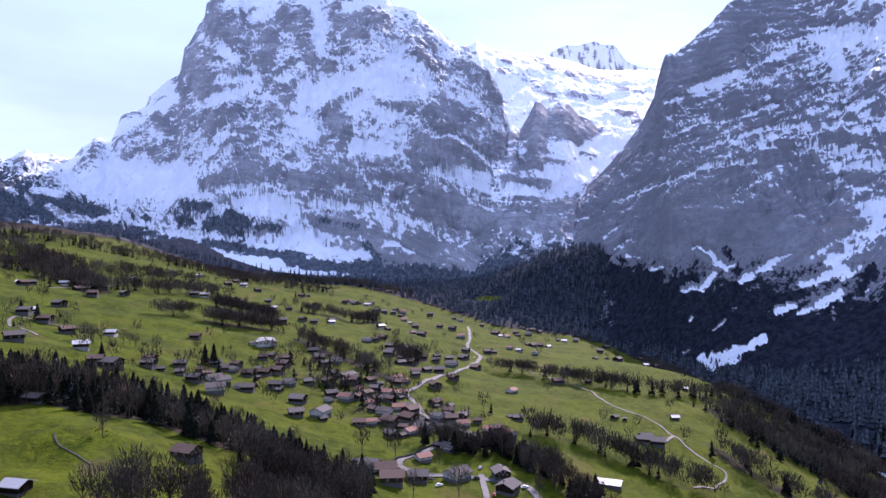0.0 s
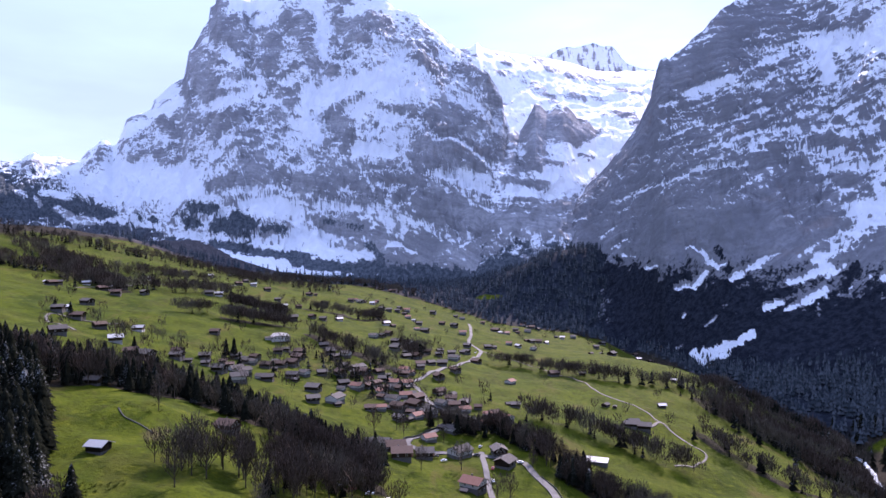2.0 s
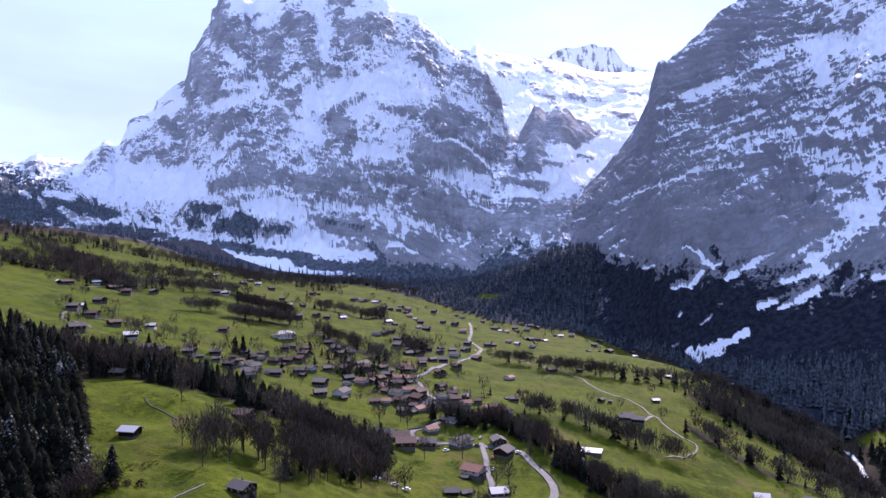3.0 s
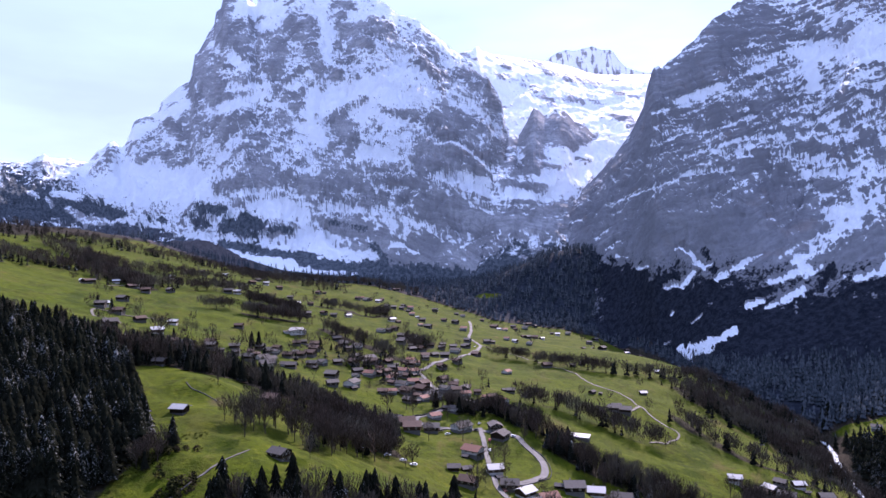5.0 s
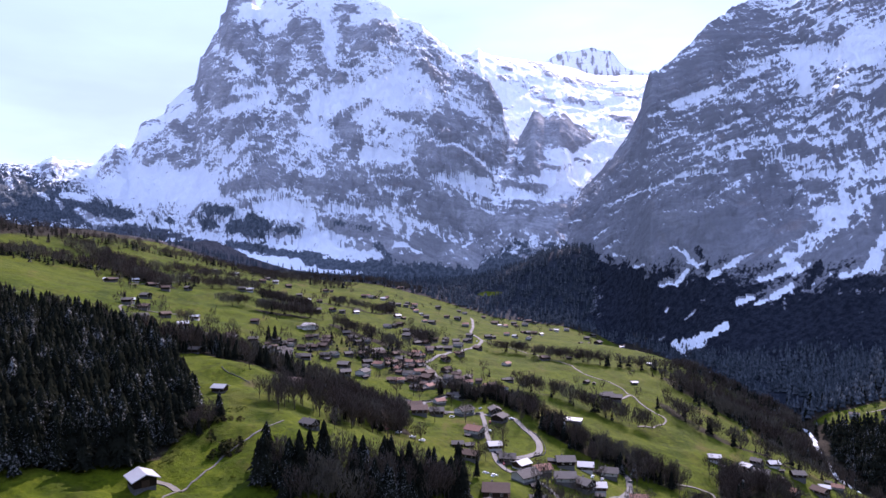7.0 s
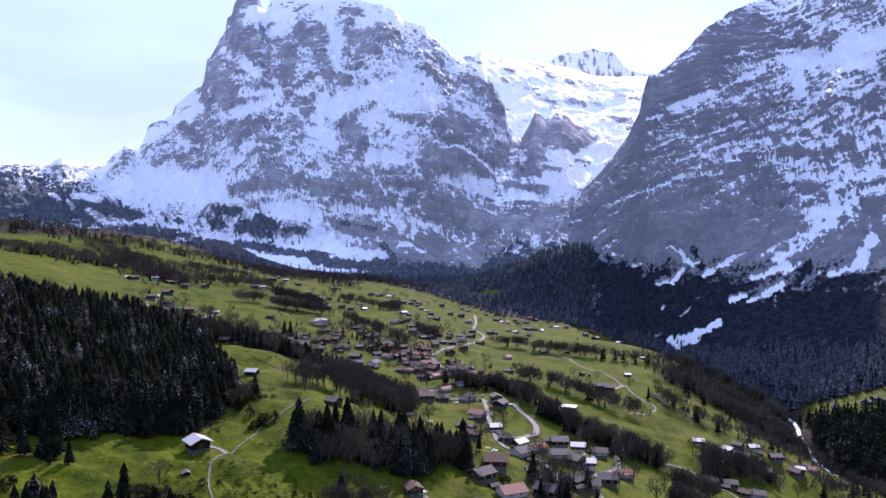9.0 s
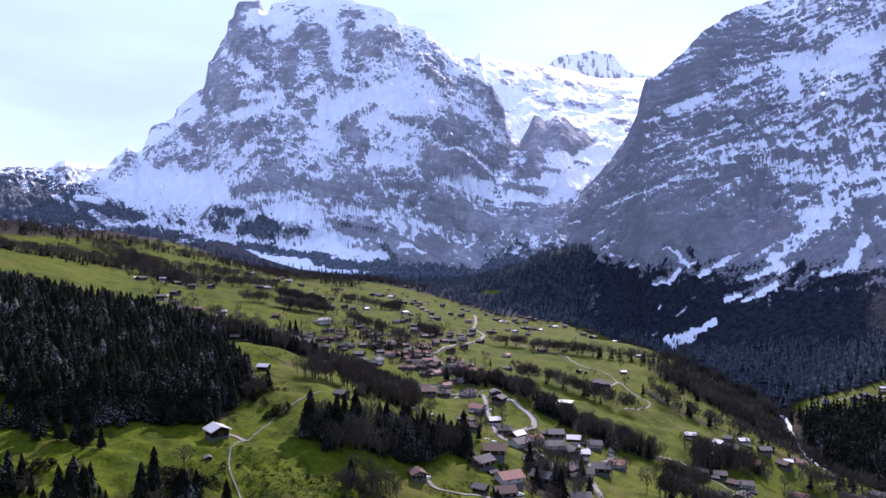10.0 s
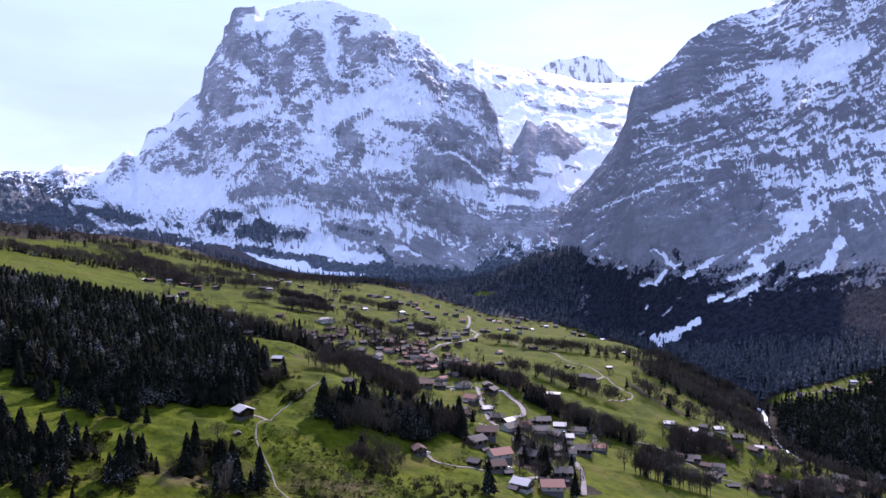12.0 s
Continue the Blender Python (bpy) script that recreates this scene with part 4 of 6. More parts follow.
def snow_right(az, el, z, flat, u, v):
    a, e, rough = bent(az, el, u, v, 17)
    held = laid(a, e, RIGHT_SNOW, rough)
    snow = 0.43 - 0.16 * (1 - smooth(el, 3, 8)) + 0.55 * steepness(flat) + 0.30 * fbm(u / 150, v / 110, 5, 55, 0.62) + 0.14 * fbm(u / 26, v / 30, 4, 56, 0.65) + 0.22 * hatch(u, z, 0.0, 59) + 0.16 * smooth(az, 24, 30) * smooth(el, 3, 7) + 1.0 * held
    snow = snow - 0.35 * (1 - smooth(el, -2.0, 3.0)) * (1 - smooth(held, 0.05, 0.3))
    wood = laid(a, e, RIGHT_WOOD, rough) + (1 - smooth(el, -7.5, -5.5)) + 0.55 * (1 - smooth(el, -2.4, 1.2))
    low = 1 - smooth(el, 0.5, 4.0)
    return snow + 0.2 * smooth(held, 0.15, 0.4) - 0.22 * low * (0.5 + fbm(u / 30, v / 40, 4, 77, 0.65)), wood - 3.2 * smooth(held, 0.16, 0.42)


def build_land():
    ground()
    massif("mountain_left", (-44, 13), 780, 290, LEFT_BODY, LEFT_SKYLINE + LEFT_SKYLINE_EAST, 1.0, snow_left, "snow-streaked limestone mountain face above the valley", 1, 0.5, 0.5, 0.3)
    massif("mountain_wall", (0.6, 19.5), 380, 170, WALL_BODY, WALL_SKYLINE, 0.45, snow_wall, "grey rock wall with snow gullies below a glacier", 2, 0.3, 0.5, 0.1)
    massif("glacier", (-6, 23.8), 420, 160, GLACIER_BODY, GLACIER_SKYLINE, 0.55, snow_glacier, "sunlit white glacier with a rocky peak behind", 3, -0.5, 0.3, -0.3)
    massif("mountain_peak", (8.2, 18.7), 140, 80, PEAK_BODY, PEAK_SKYLINE, 0.3, snow_peak, "small rocky peak dusted with snow behind the glacier", 6, 0.3, 0.2, 0.1)
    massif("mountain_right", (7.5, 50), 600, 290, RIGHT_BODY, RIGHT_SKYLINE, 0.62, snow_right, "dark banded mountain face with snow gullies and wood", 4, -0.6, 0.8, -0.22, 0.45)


build_land()

# plan places of the houses, hamlet by hamlet
HILL_FARMS = [(-274, 419), (-254, 461), (-229, 433), (-218, 432), (-272, 538), (-291, 508), (-347, 544), (-349, 556), (-327, 540), (-360, 616), (-445, 692), (-437, 684), (-447, 715), (-445, 771), (-367, 688), (-400, 771), (-406, 755), (-408, 736), (-357, 736), (-419, 889), (-434, 991), (-426, 1032), (-401, 1081), (-343, 889), (-308, 812), (-300, 827), (-343, 1048), (-354, 1122), (-326, 1075), (-294, 1042), (-255, 958), (-216, 834), (-205, 873), (-189, 772), (-256, 824), (-228, 605)]
WEST_HAMLET = [(-197, 493), (-185, 534), (-175, 528), (-161, 587), (-155, 522), (-145, 533), (-138, 545), (-139, 573), (-143, 599), (-160, 474), (-168, 482), (-155, 447), (-210, 469), (-176, 466), (-127, 499), (-141, 475)]
UPPER_HAMLET = [(-161, 821), (-143, 840), (-88, 760), (-73, 794), (-29, 880), (-83, 876), (-23, 1189), (-5, 1014), (14, 1002), (26, 944), (21, 1260), (73, 1238), (86, 1075), (102, 1059), (134, 1207), (158, 1214), (170, 1252), (155, 1270), (104, 898), (124, 884), (152, 1024), (135, 989), (215, 1164), (240, 1190), (-162, 1089), (-147, 1100), (-128, 1112), (-107, 1062), (-111, 1376), (-82, 1086), (-68, 1128), (-96, 1074), (-123, 1140), (-232, 1078), (-60, 1010), (-40, 960), (-110, 980)]
MIDDLE_HAMLET = [(-60, 748), (-46, 753), (-58, 704), (-43, 663), (-33, 688), (-22, 728), (-26, 625), (-16, 645), (-4, 660), (7, 752), (9, 718), (29, 836), (26, 783), (36, 733), (10, 626), (-7, 586), (57, 845), (-117, 622), (-129, 650), (-101, 620), (-97, 577), (-82, 573), (-93, 534), (-75, 549), (-62, 561), (-108, 528), (-86, 505), (-104, 471), (-82, 440), (-97, 432)]
CENTRE_HOUSES = [(-40, 592), (-40, 574), (-56, 540), (-60, 518), (-46, 526), (-66, 502), (-53, 493), (-41, 510), (-35, 530), (-42, 470), (-33, 488), (-24, 484), (-24, 464), (-13, 446), (-22, 436), (-34, 428), (-36, 451), (-4, 478), (6, 478), (14, 484), (4, 502), (14, 466), (16, 432), (0, 449), (-6, 526), (-73, 494), (-56, 438), (30, 437), (36, 458), (45, 450), (4, 412), (-12, 392), (-32, 361), (-27, 345), (-41, 366), (65, 622), (57, 501), (119, 683)]
EAST_FARMS = [(150, 680), (162, 687), (145, 555), (157, 509), (152, 499), (163, 499), (201, 570), (255, 693), (256, 829), (358, 1034), (368, 1022), (375, 1003), (382, 980), (351, 1087), (345, 1150), (330, 1180), (230, 924), (215, 929), (226, 850), (256, 1072), (283, 1142), (402, 863)]
LOWER_HOUSES = [(1, 281), (9, 259), (14, 315), (33, 375), (35, 354), (8, 369), (26, 289), (41, 258), (33, 268), (53, 256), (40, 229), (66, 247), (73, 284), (90, 300), (107, 304), (77, 243), (86, 246), (93, 219), (112, 249), (18, 167), (9, 144), (41, 187), (19, 110), (23, 129), (45, 156), (7, 110), (32, 89), (49, 94), (62, 133), (77, 195), (68, 195), (165, 290), (-14, 364)]
RIVERSIDE = [(213, 383), (238, 379), (266, 393), (251, 390), (280, 381), (238, 354), (260, 365), (301, 380), (332, 414), (292, 370), (210, 310), (193, 304), (226, 299), (217, 300), (189, 258), (204, 255), (221, 253), (245, 369), (227, 367), (259, 353), (427, 444), (348, 393), (419, 450), (462, 600), (503, 590), (489, 585), (531, 598), (545, 578)]
BRIDGE_HOUSES = [(274, 308), (303, 315), (329, 334), (344, 337), (370, 362), (264, 280), (284, 296), (319, 311), (444, 417), (388, 356), (394, 351), (249, 270), (305, 304), (341, 321), (358, 332)]

# ---- trees ----
def bark_material():
    n = Nodes("bark")
    n.shader.inputs["Specular IOR Level"].default_value = 0.0
    return n.done(n.mix(n.ramp(n.noise(n.place(), 1.5, 4), 0.35, 0.65), (0.03, 0.025, 0.021), (0.07, 0.058, 0.05)), 0.9)


def needle_material():
    n = Nodes("fir_needles")
    n.shader.inputs["Specular IOR Level"].default_value = 0.0
    at_ = n.place()
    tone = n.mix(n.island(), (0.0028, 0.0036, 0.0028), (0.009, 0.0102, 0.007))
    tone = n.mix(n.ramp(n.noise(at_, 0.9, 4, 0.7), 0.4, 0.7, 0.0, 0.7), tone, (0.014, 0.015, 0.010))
    # pale specks: frost, and the backlit sheen of the needles put into colour
    frost_sheen = n.ramp(n.math("ADD", n.math("MULTIPLY", n.noise(at_, 0.05, 3), 0.6), n.noise(at_, 1.3, 4, 0.7)), 0.90, 1.05, 0.0, 0.55)
    return n.done(n.mix(frost_sheen, tone, (0.42, 0.43, 0.42)), 0.75)


def twig_material():
    n = Nodes("bare_twigs")
    n.shader.inputs["Specular IOR Level"].default_value = 0.0
    tone = n.mix(n.island(), (0.022, 0.0165, 0.013), (0.092, 0.070, 0.055))
    tone = n.mix(n.ramp(n.noise(n.scaled(n.place(), 1, 1, 0), 0.022, 4), 0.47, 0.66, 0.0, 0.7), tone, (0.115, 0.105, 0.078))
    return n.done(tone, 0.9)


# far firs in a paler, bluer colour that stands in for haze
def hazed_wood_material():
    n = Nodes("hazed_fir_wood")
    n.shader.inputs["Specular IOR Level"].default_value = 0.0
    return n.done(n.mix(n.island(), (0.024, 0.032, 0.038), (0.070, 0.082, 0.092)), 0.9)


HAZED_WOOD = hazed_wood_material()
BARK, NEEDLES, TWIGS = bark_material(), needle_material(), twig_material()


def limb(a, b, ra, rb, sides=3):
    """A tapered stick: points and faces."""
    a, b = np.array(a, float), np.array(b, float)
    way = (b - a) / (np.linalg.norm(b - a) + 1e-9)
    side = np.cross(way, (0.3, 0.9, 0.2))
    side /= np.linalg.norm(side)
    other = np.cross(way, side)
    turn = [2 * math.pi * k / sides for k in range(sides)]
    pts = [a + ra * (math.cos(w) * side + math.sin(w) * other) for w in turn] + [b + rb * (math.cos(w) * side + math.sin(w) * other) for w in turn]
    return pts, [(k, (k + 1) % sides, sides + (k + 1) % sides, sides + k) for k in range(sides)]


def gather(pieces):
    pts, faces = [], []
    for p, f in pieces:
        faces += [tuple(i + len(pts) for i in face) for face in f]
        pts += list(p)
    return np.array(pts), faces


def conifer_crown(rng, tiers, spokes, spread=0.23):
    """Drooping tiers of jagged boughs round a leader; height 1."""
    pieces = []
    for k in range(tiers):
        low = 0.10 + 0.86 * k / tiers
        size = spread * (1 - low) ** 0.85 * rng.uniform(0.85, 1.12) + 0.008
        top = min(1.0, low + 0.17 + 0.9 / tiers * 0.5)
        turn, pts = rng.uniform(0, 6.28), [(0, 0, top)]
        for j in range(spokes * 2):
            w = turn + math.pi * j / spokes
            far = size * (rng.uniform(0.85, 1.25) if j % 2 == 0 else rng.uniform(0.55, 0.78))
            pts.append((far * math.cos(w), far * math.sin(w), low + (-0.025 if j % 2 == 0 else 0.02) + rng.uniform(-0.012, 0.012)))
        m = len(pts) - 1
        pieces.append((pts, [(0, 1 + j, 1 + (j + 1) % m) for j in range(m)]))
    return gather(pieces)


def blade(a, b, wide, w):
    """A flat sliver from a to b."""
    q = np.array((-math.sin(w), math.cos(w), 0.0)) * wide
    return [a - q, a + q, b], [(0, 1, 2)]


def bare_crown(rng, boughs, twigs, thick=1.0, long=1.0):
    """Rising limbs in a rounded crown that is a haze of fine twigs; height 1."""
    pieces = []
    for k in range(boughs):
        w, start = 2.4 * k + rng.uniform(-0.5, 0.5), 0.16 + 0.40 * k / boughs
        out, rise = rng.uniform(0.14, 0.27), rng.uniform(0.25, 0.42)
        a = np.array((0, 0, start))
        pieces.append(limb(a, a + (out * math.cos(w), out * math.sin(w), min(rise, 0.95 - start)), 0.011, 0.003))
    for j in range(twigs):
        w, lift = rng.uniform(0, 6.28), rng.uniform(-0.85, 1.0)
        far = rng.uniform(0.35, 1.0) ** 0.6
        base = np.array((0.30 * far * math.sqrt(1 - lift * lift * 0.9) * math.cos(w), 0.30 * far * math.sqrt(1 - lift * lift * 0.9) * math.sin(w), 0.60 + 0.32 * lift * far))
        v, reach = w + rng.gauss(0, 0.7), rng.uniform(0.05, 0.13) * long
        tip = base + np.array((0.45 * reach * math.cos(v), 0.45 * reach * math.sin(v), reach * rng.uniform(0.6, 1.4)))
        pieces.append(blade(base, tip, rng.uniform(0.005, 0.010) * thick, v + rng.uniform(-1.4, 1.4)))
    return gather(pieces)


def mesh_of(name, pts, faces, material):
    mesh = bpy.data.meshes.new(name)
    mesh.from_pydata([tuple(p) for p in pts], [], faces)
    mesh.materials.append(material)
    return mesh


def scatter(name, kinds, places, material, label, category):
    """One joined mesh of many small plants: kinds are (points, triangles or quads), places rows of x, y, z, height, width, turn, kind."""
    pts, loops, totals, count = [], [], [], 0
    for k, (shape, faces) in enumerate(kinds):
        some = places[places[:, 6] == k]
        if not len(some):
            continue
        c, s = np.cos(some[:, 5])[:, None], np.sin(some[:, 5])[:, None]
        x, y, z = shape[:, 0][None], shape[:, 1][None], shape[:, 2][None]
        wide, high = some[:, 4][:, None], some[:, 3][:, None]
        all_ = np.stack([some[:, 0:1] + wide * (c * x - s * y), some[:, 1:2] + wide * (s * x + c * y), some[:, 2:3] + high * z], -1).reshape(-1, 3)
        flat = np.concatenate([np.array(f) for f in faces])
        step = np.arange(len(some))[:, None] * len(shape) + count
        loops.append((flat[None] + step).ravel())
        totals.append(np.tile([len(f) for f in faces], len(some)))
        pts.append(all_)
        count += len(all_)
    pts, loops, totals = np.concatenate(pts), np.concatenate(loops), np.concatenate(totals)
    mesh = bpy.data.meshes.new(name)
    mesh.vertices.add(len(pts))
    mesh.vertices.foreach_set("co", pts.astype(np.float32).ravel())
    mesh.loops.add(len(loops))
    mesh.loops.foreach_set("vertex_index", loops.astype(np.int32))
    mesh.polygons.add(len(totals))
    mesh.polygons.foreach_set("loop_start", (np.cumsum(totals) - totals).astype(np.int32))
    mesh.polygons.foreach_set("loop_total", totals.astype(np.int32))
    mesh.update(calc_edges=True)
    mesh.materials.append(material)
    return tagged(new(name, mesh), label, category, kind="stuff")


tree_rng = random.Random(5)
TRUNK = gather([limb((0, 0, -0.06), (0, 0, 0.55), 0.016, 0.008, 4), limb((0, 0, 0.55), (0.004, 0, 0.97), 0.008, 0.002, 4)])
CONIFERS = [conifer_crown(tree_rng, 10, 7) for _ in range(4)]
BARES = [bare_crown(tree_rng, 12, 230, 1.35) for _ in range(4)]
FAR_CONIFERS = [conifer_crown(tree_rng, 3, 3, 0.24) for _ in range(3)]
FAR_BARES = [bare_crown(tree_rng, 3, 56, 2.3, 1.7) for _ in range(3)]
TRUNK_MESH = mesh_of("trunk", *TRUNK, BARK)
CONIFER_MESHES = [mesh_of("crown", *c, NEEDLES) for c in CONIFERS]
BARE_MESHES = [mesh_of("crown", *c, TWIGS) for c in BARES]


def tree(kind, x, y, height, width, turn, number):
    """A tree as a thing of its own, with trunk and crown."""
    fir = kind == "fir"
    top = new("fir_tree" if fir else "bare_tree")
    top.matrix_world = pose(x, y, float(land_height(x, y)), 0, 0, math.degrees(turn)) @ Matrix.Diagonal((width, width, height, 1))
    new("trunk", TRUNK_MESH).parent = top
    new("crown", (CONIFER_MESHES if fir else BARE_MESHES)[number % 4]).parent = top
    if fir:
        return tagged(top, "dark green fir tree on the valley slope", "fir tree", "firs of the valley")
    return tagged(top, "leafless grey-brown tree standing in the meadow", "bare tree", "leafless trees of the valley")


def belt_places():
    """Plan places of all the trees of the belts and the fir forest: x, y, is it a fir."""
    rng, rows = np.random.default_rng(11), []
    for line, width, firs, many in BELTS:
        line = np.array(line, float)
        many = int(many * (0.85 if line[0][0] > 50 and 350 < line[0][1] < 760 and width < 30 else 1.15 if line[0][1] < 640 else 1.7))
        steps = np.hypot(*np.diff(line, axis=0).T)
        at_ = rng.uniform(0, steps.sum(), many)
        k = np.clip(np.searchsorted(np.cumsum(steps), at_), 0, len(steps) - 1)
        u = (at_ - (np.cumsum(steps) - steps)[k]) / steps[k]
        middle = line[k] + (line[k + 1] - line[k]) * u[:, None]
        off = rng.normal(0, width * 0.5, (many, 2))
        rows.append(np.c_[middle + off, rng.uniform(0, 1, many) < firs])
    for many, spread in ((1, 9.0), (1, 22.0)):
        for houses in (HILL_FARMS, WEST_HAMLET) if spread < 10 else (HILL_FARMS, WEST_HAMLET, UPPER_HAMLET, MIDDLE_HAMLET, CENTRE_HOUSES, EAST_FARMS, LOWER_HOUSES, RIVERSIDE, BRIDGE_HOUSES):
            at_ = np.repeat(np.array(houses, float), many, 0)
            way = rng.uniform(0, 6.28, len(at_))
            far = rng.uniform(0.75, 1.6, len(at_)) * spread
            at_ = at_ + np.c_[far * np.cos(way), far * np.sin(way)]
            clear = np.array([min(math.hypot(x - a, y - b) for a, b in houses) > 6.5 for x, y in at_])
            rows.append(np.c_[at_, rng.uniform(0, 1, len(at_)) < 0.08][clear])
    # the wood between the knoll and the village: firs above, leafless trees on its lower side
    x, y = np.meshgrid(np.arange(-245, -36, 4.6), np.arange(240, 362, 4.6))
    x, y = x.ravel() + rng.uniform(-2.2, 2.2, x.size), y.ravel() + rng.uniform(-2.2, 2.2, x.size)
    low, high = np.interp(x, WOOD_LOW_X, WOOD_LOW_Y), np.interp(x, WOOD_HIGH_X, WOOD_HIGH_Y)
    keep = (y > low) & (y < high)
    x, y, share = x[keep], y[keep], ((y - low) / (high - low))[keep]
    rows.append(np.c_[x, y, rng.uniform(0, 1, len(x)) < np.clip(0.5 + 0.9 * share - 0.3 * smooth(x, -90, -60), 0.3, 0.95)])
    return np.concatenate(rows)


def forest_places():
    rng = np.random.default_rng(12)
    x, y = np.meshgrid(np.arange(-440, -125, 4.7), np.arange(55, 280, 4.7))
    x, y = x.ravel() + rng.uniform(-2.3, 2.3, x.size), y.ravel() + rng.uniform(-2.3, 2.3, x.size)
    keep = (x < np.interp(y, FOREST_Y, FOREST_X)) & (y > np.interp(x, FRONT_X, FRONT_Y)) & (y < 270 + 0.05 * (x + 130))
    rows = [np.c_[x[keep], y[keep], np.ones(keep.sum())]]
    # dense clump of firs below the knoll
    x, y = np.meshgrid(np.arange(-86, 8, 3.7), np.arange(94, 182, 3.7))
    x, y = x.ravel() + rng.uniform(-1.6, 1.6, x.size), y.ravel() + rng.uniform(-1.6, 1.6, x.size)
    front = np.interp(x, [-84, -72, -50, -22, -4, 6], [106, 99, 106, 123, 145, 156])
    keep = (x > -82) & (x < 3) & (y > front) & (y < front + np.interp(x, [-80, -60, -20, 3], [16, 25, 32, 14]))
    rows.append(np.c_[x[keep], y[keep], fbm(x[keep] / 14, y[keep] / 14, 2, 81) > 0.02 + 0.25 * rng.uniform(-1, 1, keep.sum())])
    # fir wood under the clearing beyond the river
    x, y = np.meshgrid(np.arange(398, 650, 5.8), np.arange(345, 604, 5.8))
    x, y = x.ravel() + rng.uniform(-2.6, 2.6, x.size), y.ravel() + rng.uniform(-2.6, 2.6, x.size)
    keep = (from_line(x, y, RIVER)[0] > 7) & (x > np.interp(y, FIR_EDGE_Y, FIR_EDGE_X)) & (hill(x, y, 492, 588, 50, 24, 1) < 0.3)
    return np.concatenate(rows + [np.c_[x[keep], y[keep], np.ones(keep.sum())]])


def build_trees():
    rng = np.random.default_rng(13)
    wood = forest_places()
    woods = len(wood)
    rows = np.concatenate([wood, belt_places()])
    size = rng.uniform(0, 1, len(rows))
    near = np.hypot(rows[:, 0] - ORIGIN[0], rows[:, 1] - ORIGIN[1])
    fir = rows[:, 2] > 0.5
    height = np.where(fir, np.where(np.arange(len(rows)) < woods, 9 + 13 * size ** 0.8, 6 + 10 * size ** 1.5), 11.5 + 8.5 * size)
    width = np.where(fir, height * (1.0 + 0.35 * rng.uniform(0, 1, len(rows))), height * (0.7 + 0.4 * rng.uniform(0, 1, len(rows))))
    low = ~fir & (rows[:, 1] < 165) & (rows[:, 0] < 30) & (np.arange(len(rows)) >= woods)
    height, width = np.where(low, height * 0.6, height), np.where(low, width * 0.75, width)
    turn, number = rng.uniform(0, 6.28, len(rows)), rng.integers(0, 4, len(rows))
    ground_z = land_height(rows[:, 0], rows[:, 1])
    single = np.zeros(len(rows), bool)
    for kind in (True, False):
        some = np.where(fir == kind)[0]
        single[some[np.argsort(near[some])[:225]]] = True
    for k in np.where(single)[0]:
        tree("fir" if fir[k] else "bare", float(rows[k, 0]), float(rows[k, 1]), float(height[k]), float(width[k]), float(turn[k]), int(number[k]))
    full = np.c_[rows[:, :2], ground_z, height, width, turn, number]
    rest, far = ~single, near > 560
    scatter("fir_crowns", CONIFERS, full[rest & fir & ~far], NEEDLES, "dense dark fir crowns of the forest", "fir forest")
    scatter("bare_crowns", BARES, full[rest & ~fir & ~far], TWIGS, "leafless brown crowns of the tree belts", "tree belt")
    full[:, 6] = number % 3
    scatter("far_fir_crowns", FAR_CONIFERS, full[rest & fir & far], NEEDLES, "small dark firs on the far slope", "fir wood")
    scatter("far_bare_crowns", FAR_BARES, full[rest & ~fir & far], TWIGS, "leafless thickets on the far slope", "thicket")
    full[:, 6] = 0
    scatter("trunks", [TRUNK], full[rest & ~far], BARK, "grey-brown trunks of the woods", "tree trunks")


# single trees and shrubs on the near slope
NEAR_FIRS = [(-239, 460), (-192, 530), (-333, 539), (-350, 545), (-186, 533), (-175, 0), (-171, 1), (-169, 4), (-166, 8), (-165, 14), (-177, 13), (-181, 8), (-188, 6), (-184, -10), (-146, 5), (-150, 21), (-143, 17), (-91, 17), (-111, 28), (-108, 32), (-105, 2), (-97, 5), (-177, -5), (-179, -12), (12, 59), (63, 99), (73, 160), (51, 128), (40, 175), (-195, 0), (-192, -14), (-200, 12), (-169, -3), (-172, 3), (-165, -4), (-183, 0), (-143, -2), (-141, 3), (-142, 13), (-146, -4), (-178, -18), (-186, -8), (-190, -20), (-176, -24), (-126, 35), (-113, 30), (-93, 22), (-124, 20), (-160, -14), (-167, -12)]
NEAR_BARES = [(-137, 17), (-130, 17), (-151, 24), (-161, 9), (-127, 25), (-24, 45), (-15, 49), (-56, 39), (-8, 48), (-54, 69), (-45, 67), (-36, 73), (-60, 46), (-163, -22), (-150, -9), (-49, 72), (-40, 66), (-158, 12), (-118, 22), (-160, 217), (-163, 219), (-168, 222), (-126, 243), (-270, 494), (-266, 497), (-262, 492), (-258, 496), (-248, 510), (-244, 512), (-239, 511), (-226, 518), (-212, 566), (-90, 172), (-62, 172)]
SHRUB_PATCHES = [((-168, 30), 8, 14), ((-125, 26), 10, 26), ((-111, 44), 9, 14), ((-95, 60), 14, 5), ((-72, 66), 12, 6), ((-45, 66), 13, 30), ((-20, 48), 20, 20), ((-150, 0), 18, 40), ((-180, 2), 14, 30), ((-100, 5), 16, 30), ((-60, 20), 22, 20), ((-120, 140), 8, 24), ((-112, 150), 7, 16), ((20, 150), 18, 16), ((-121, 43), 7, 26), ((-101, 125), 6, 20), ((0, 60), 22, 16)]


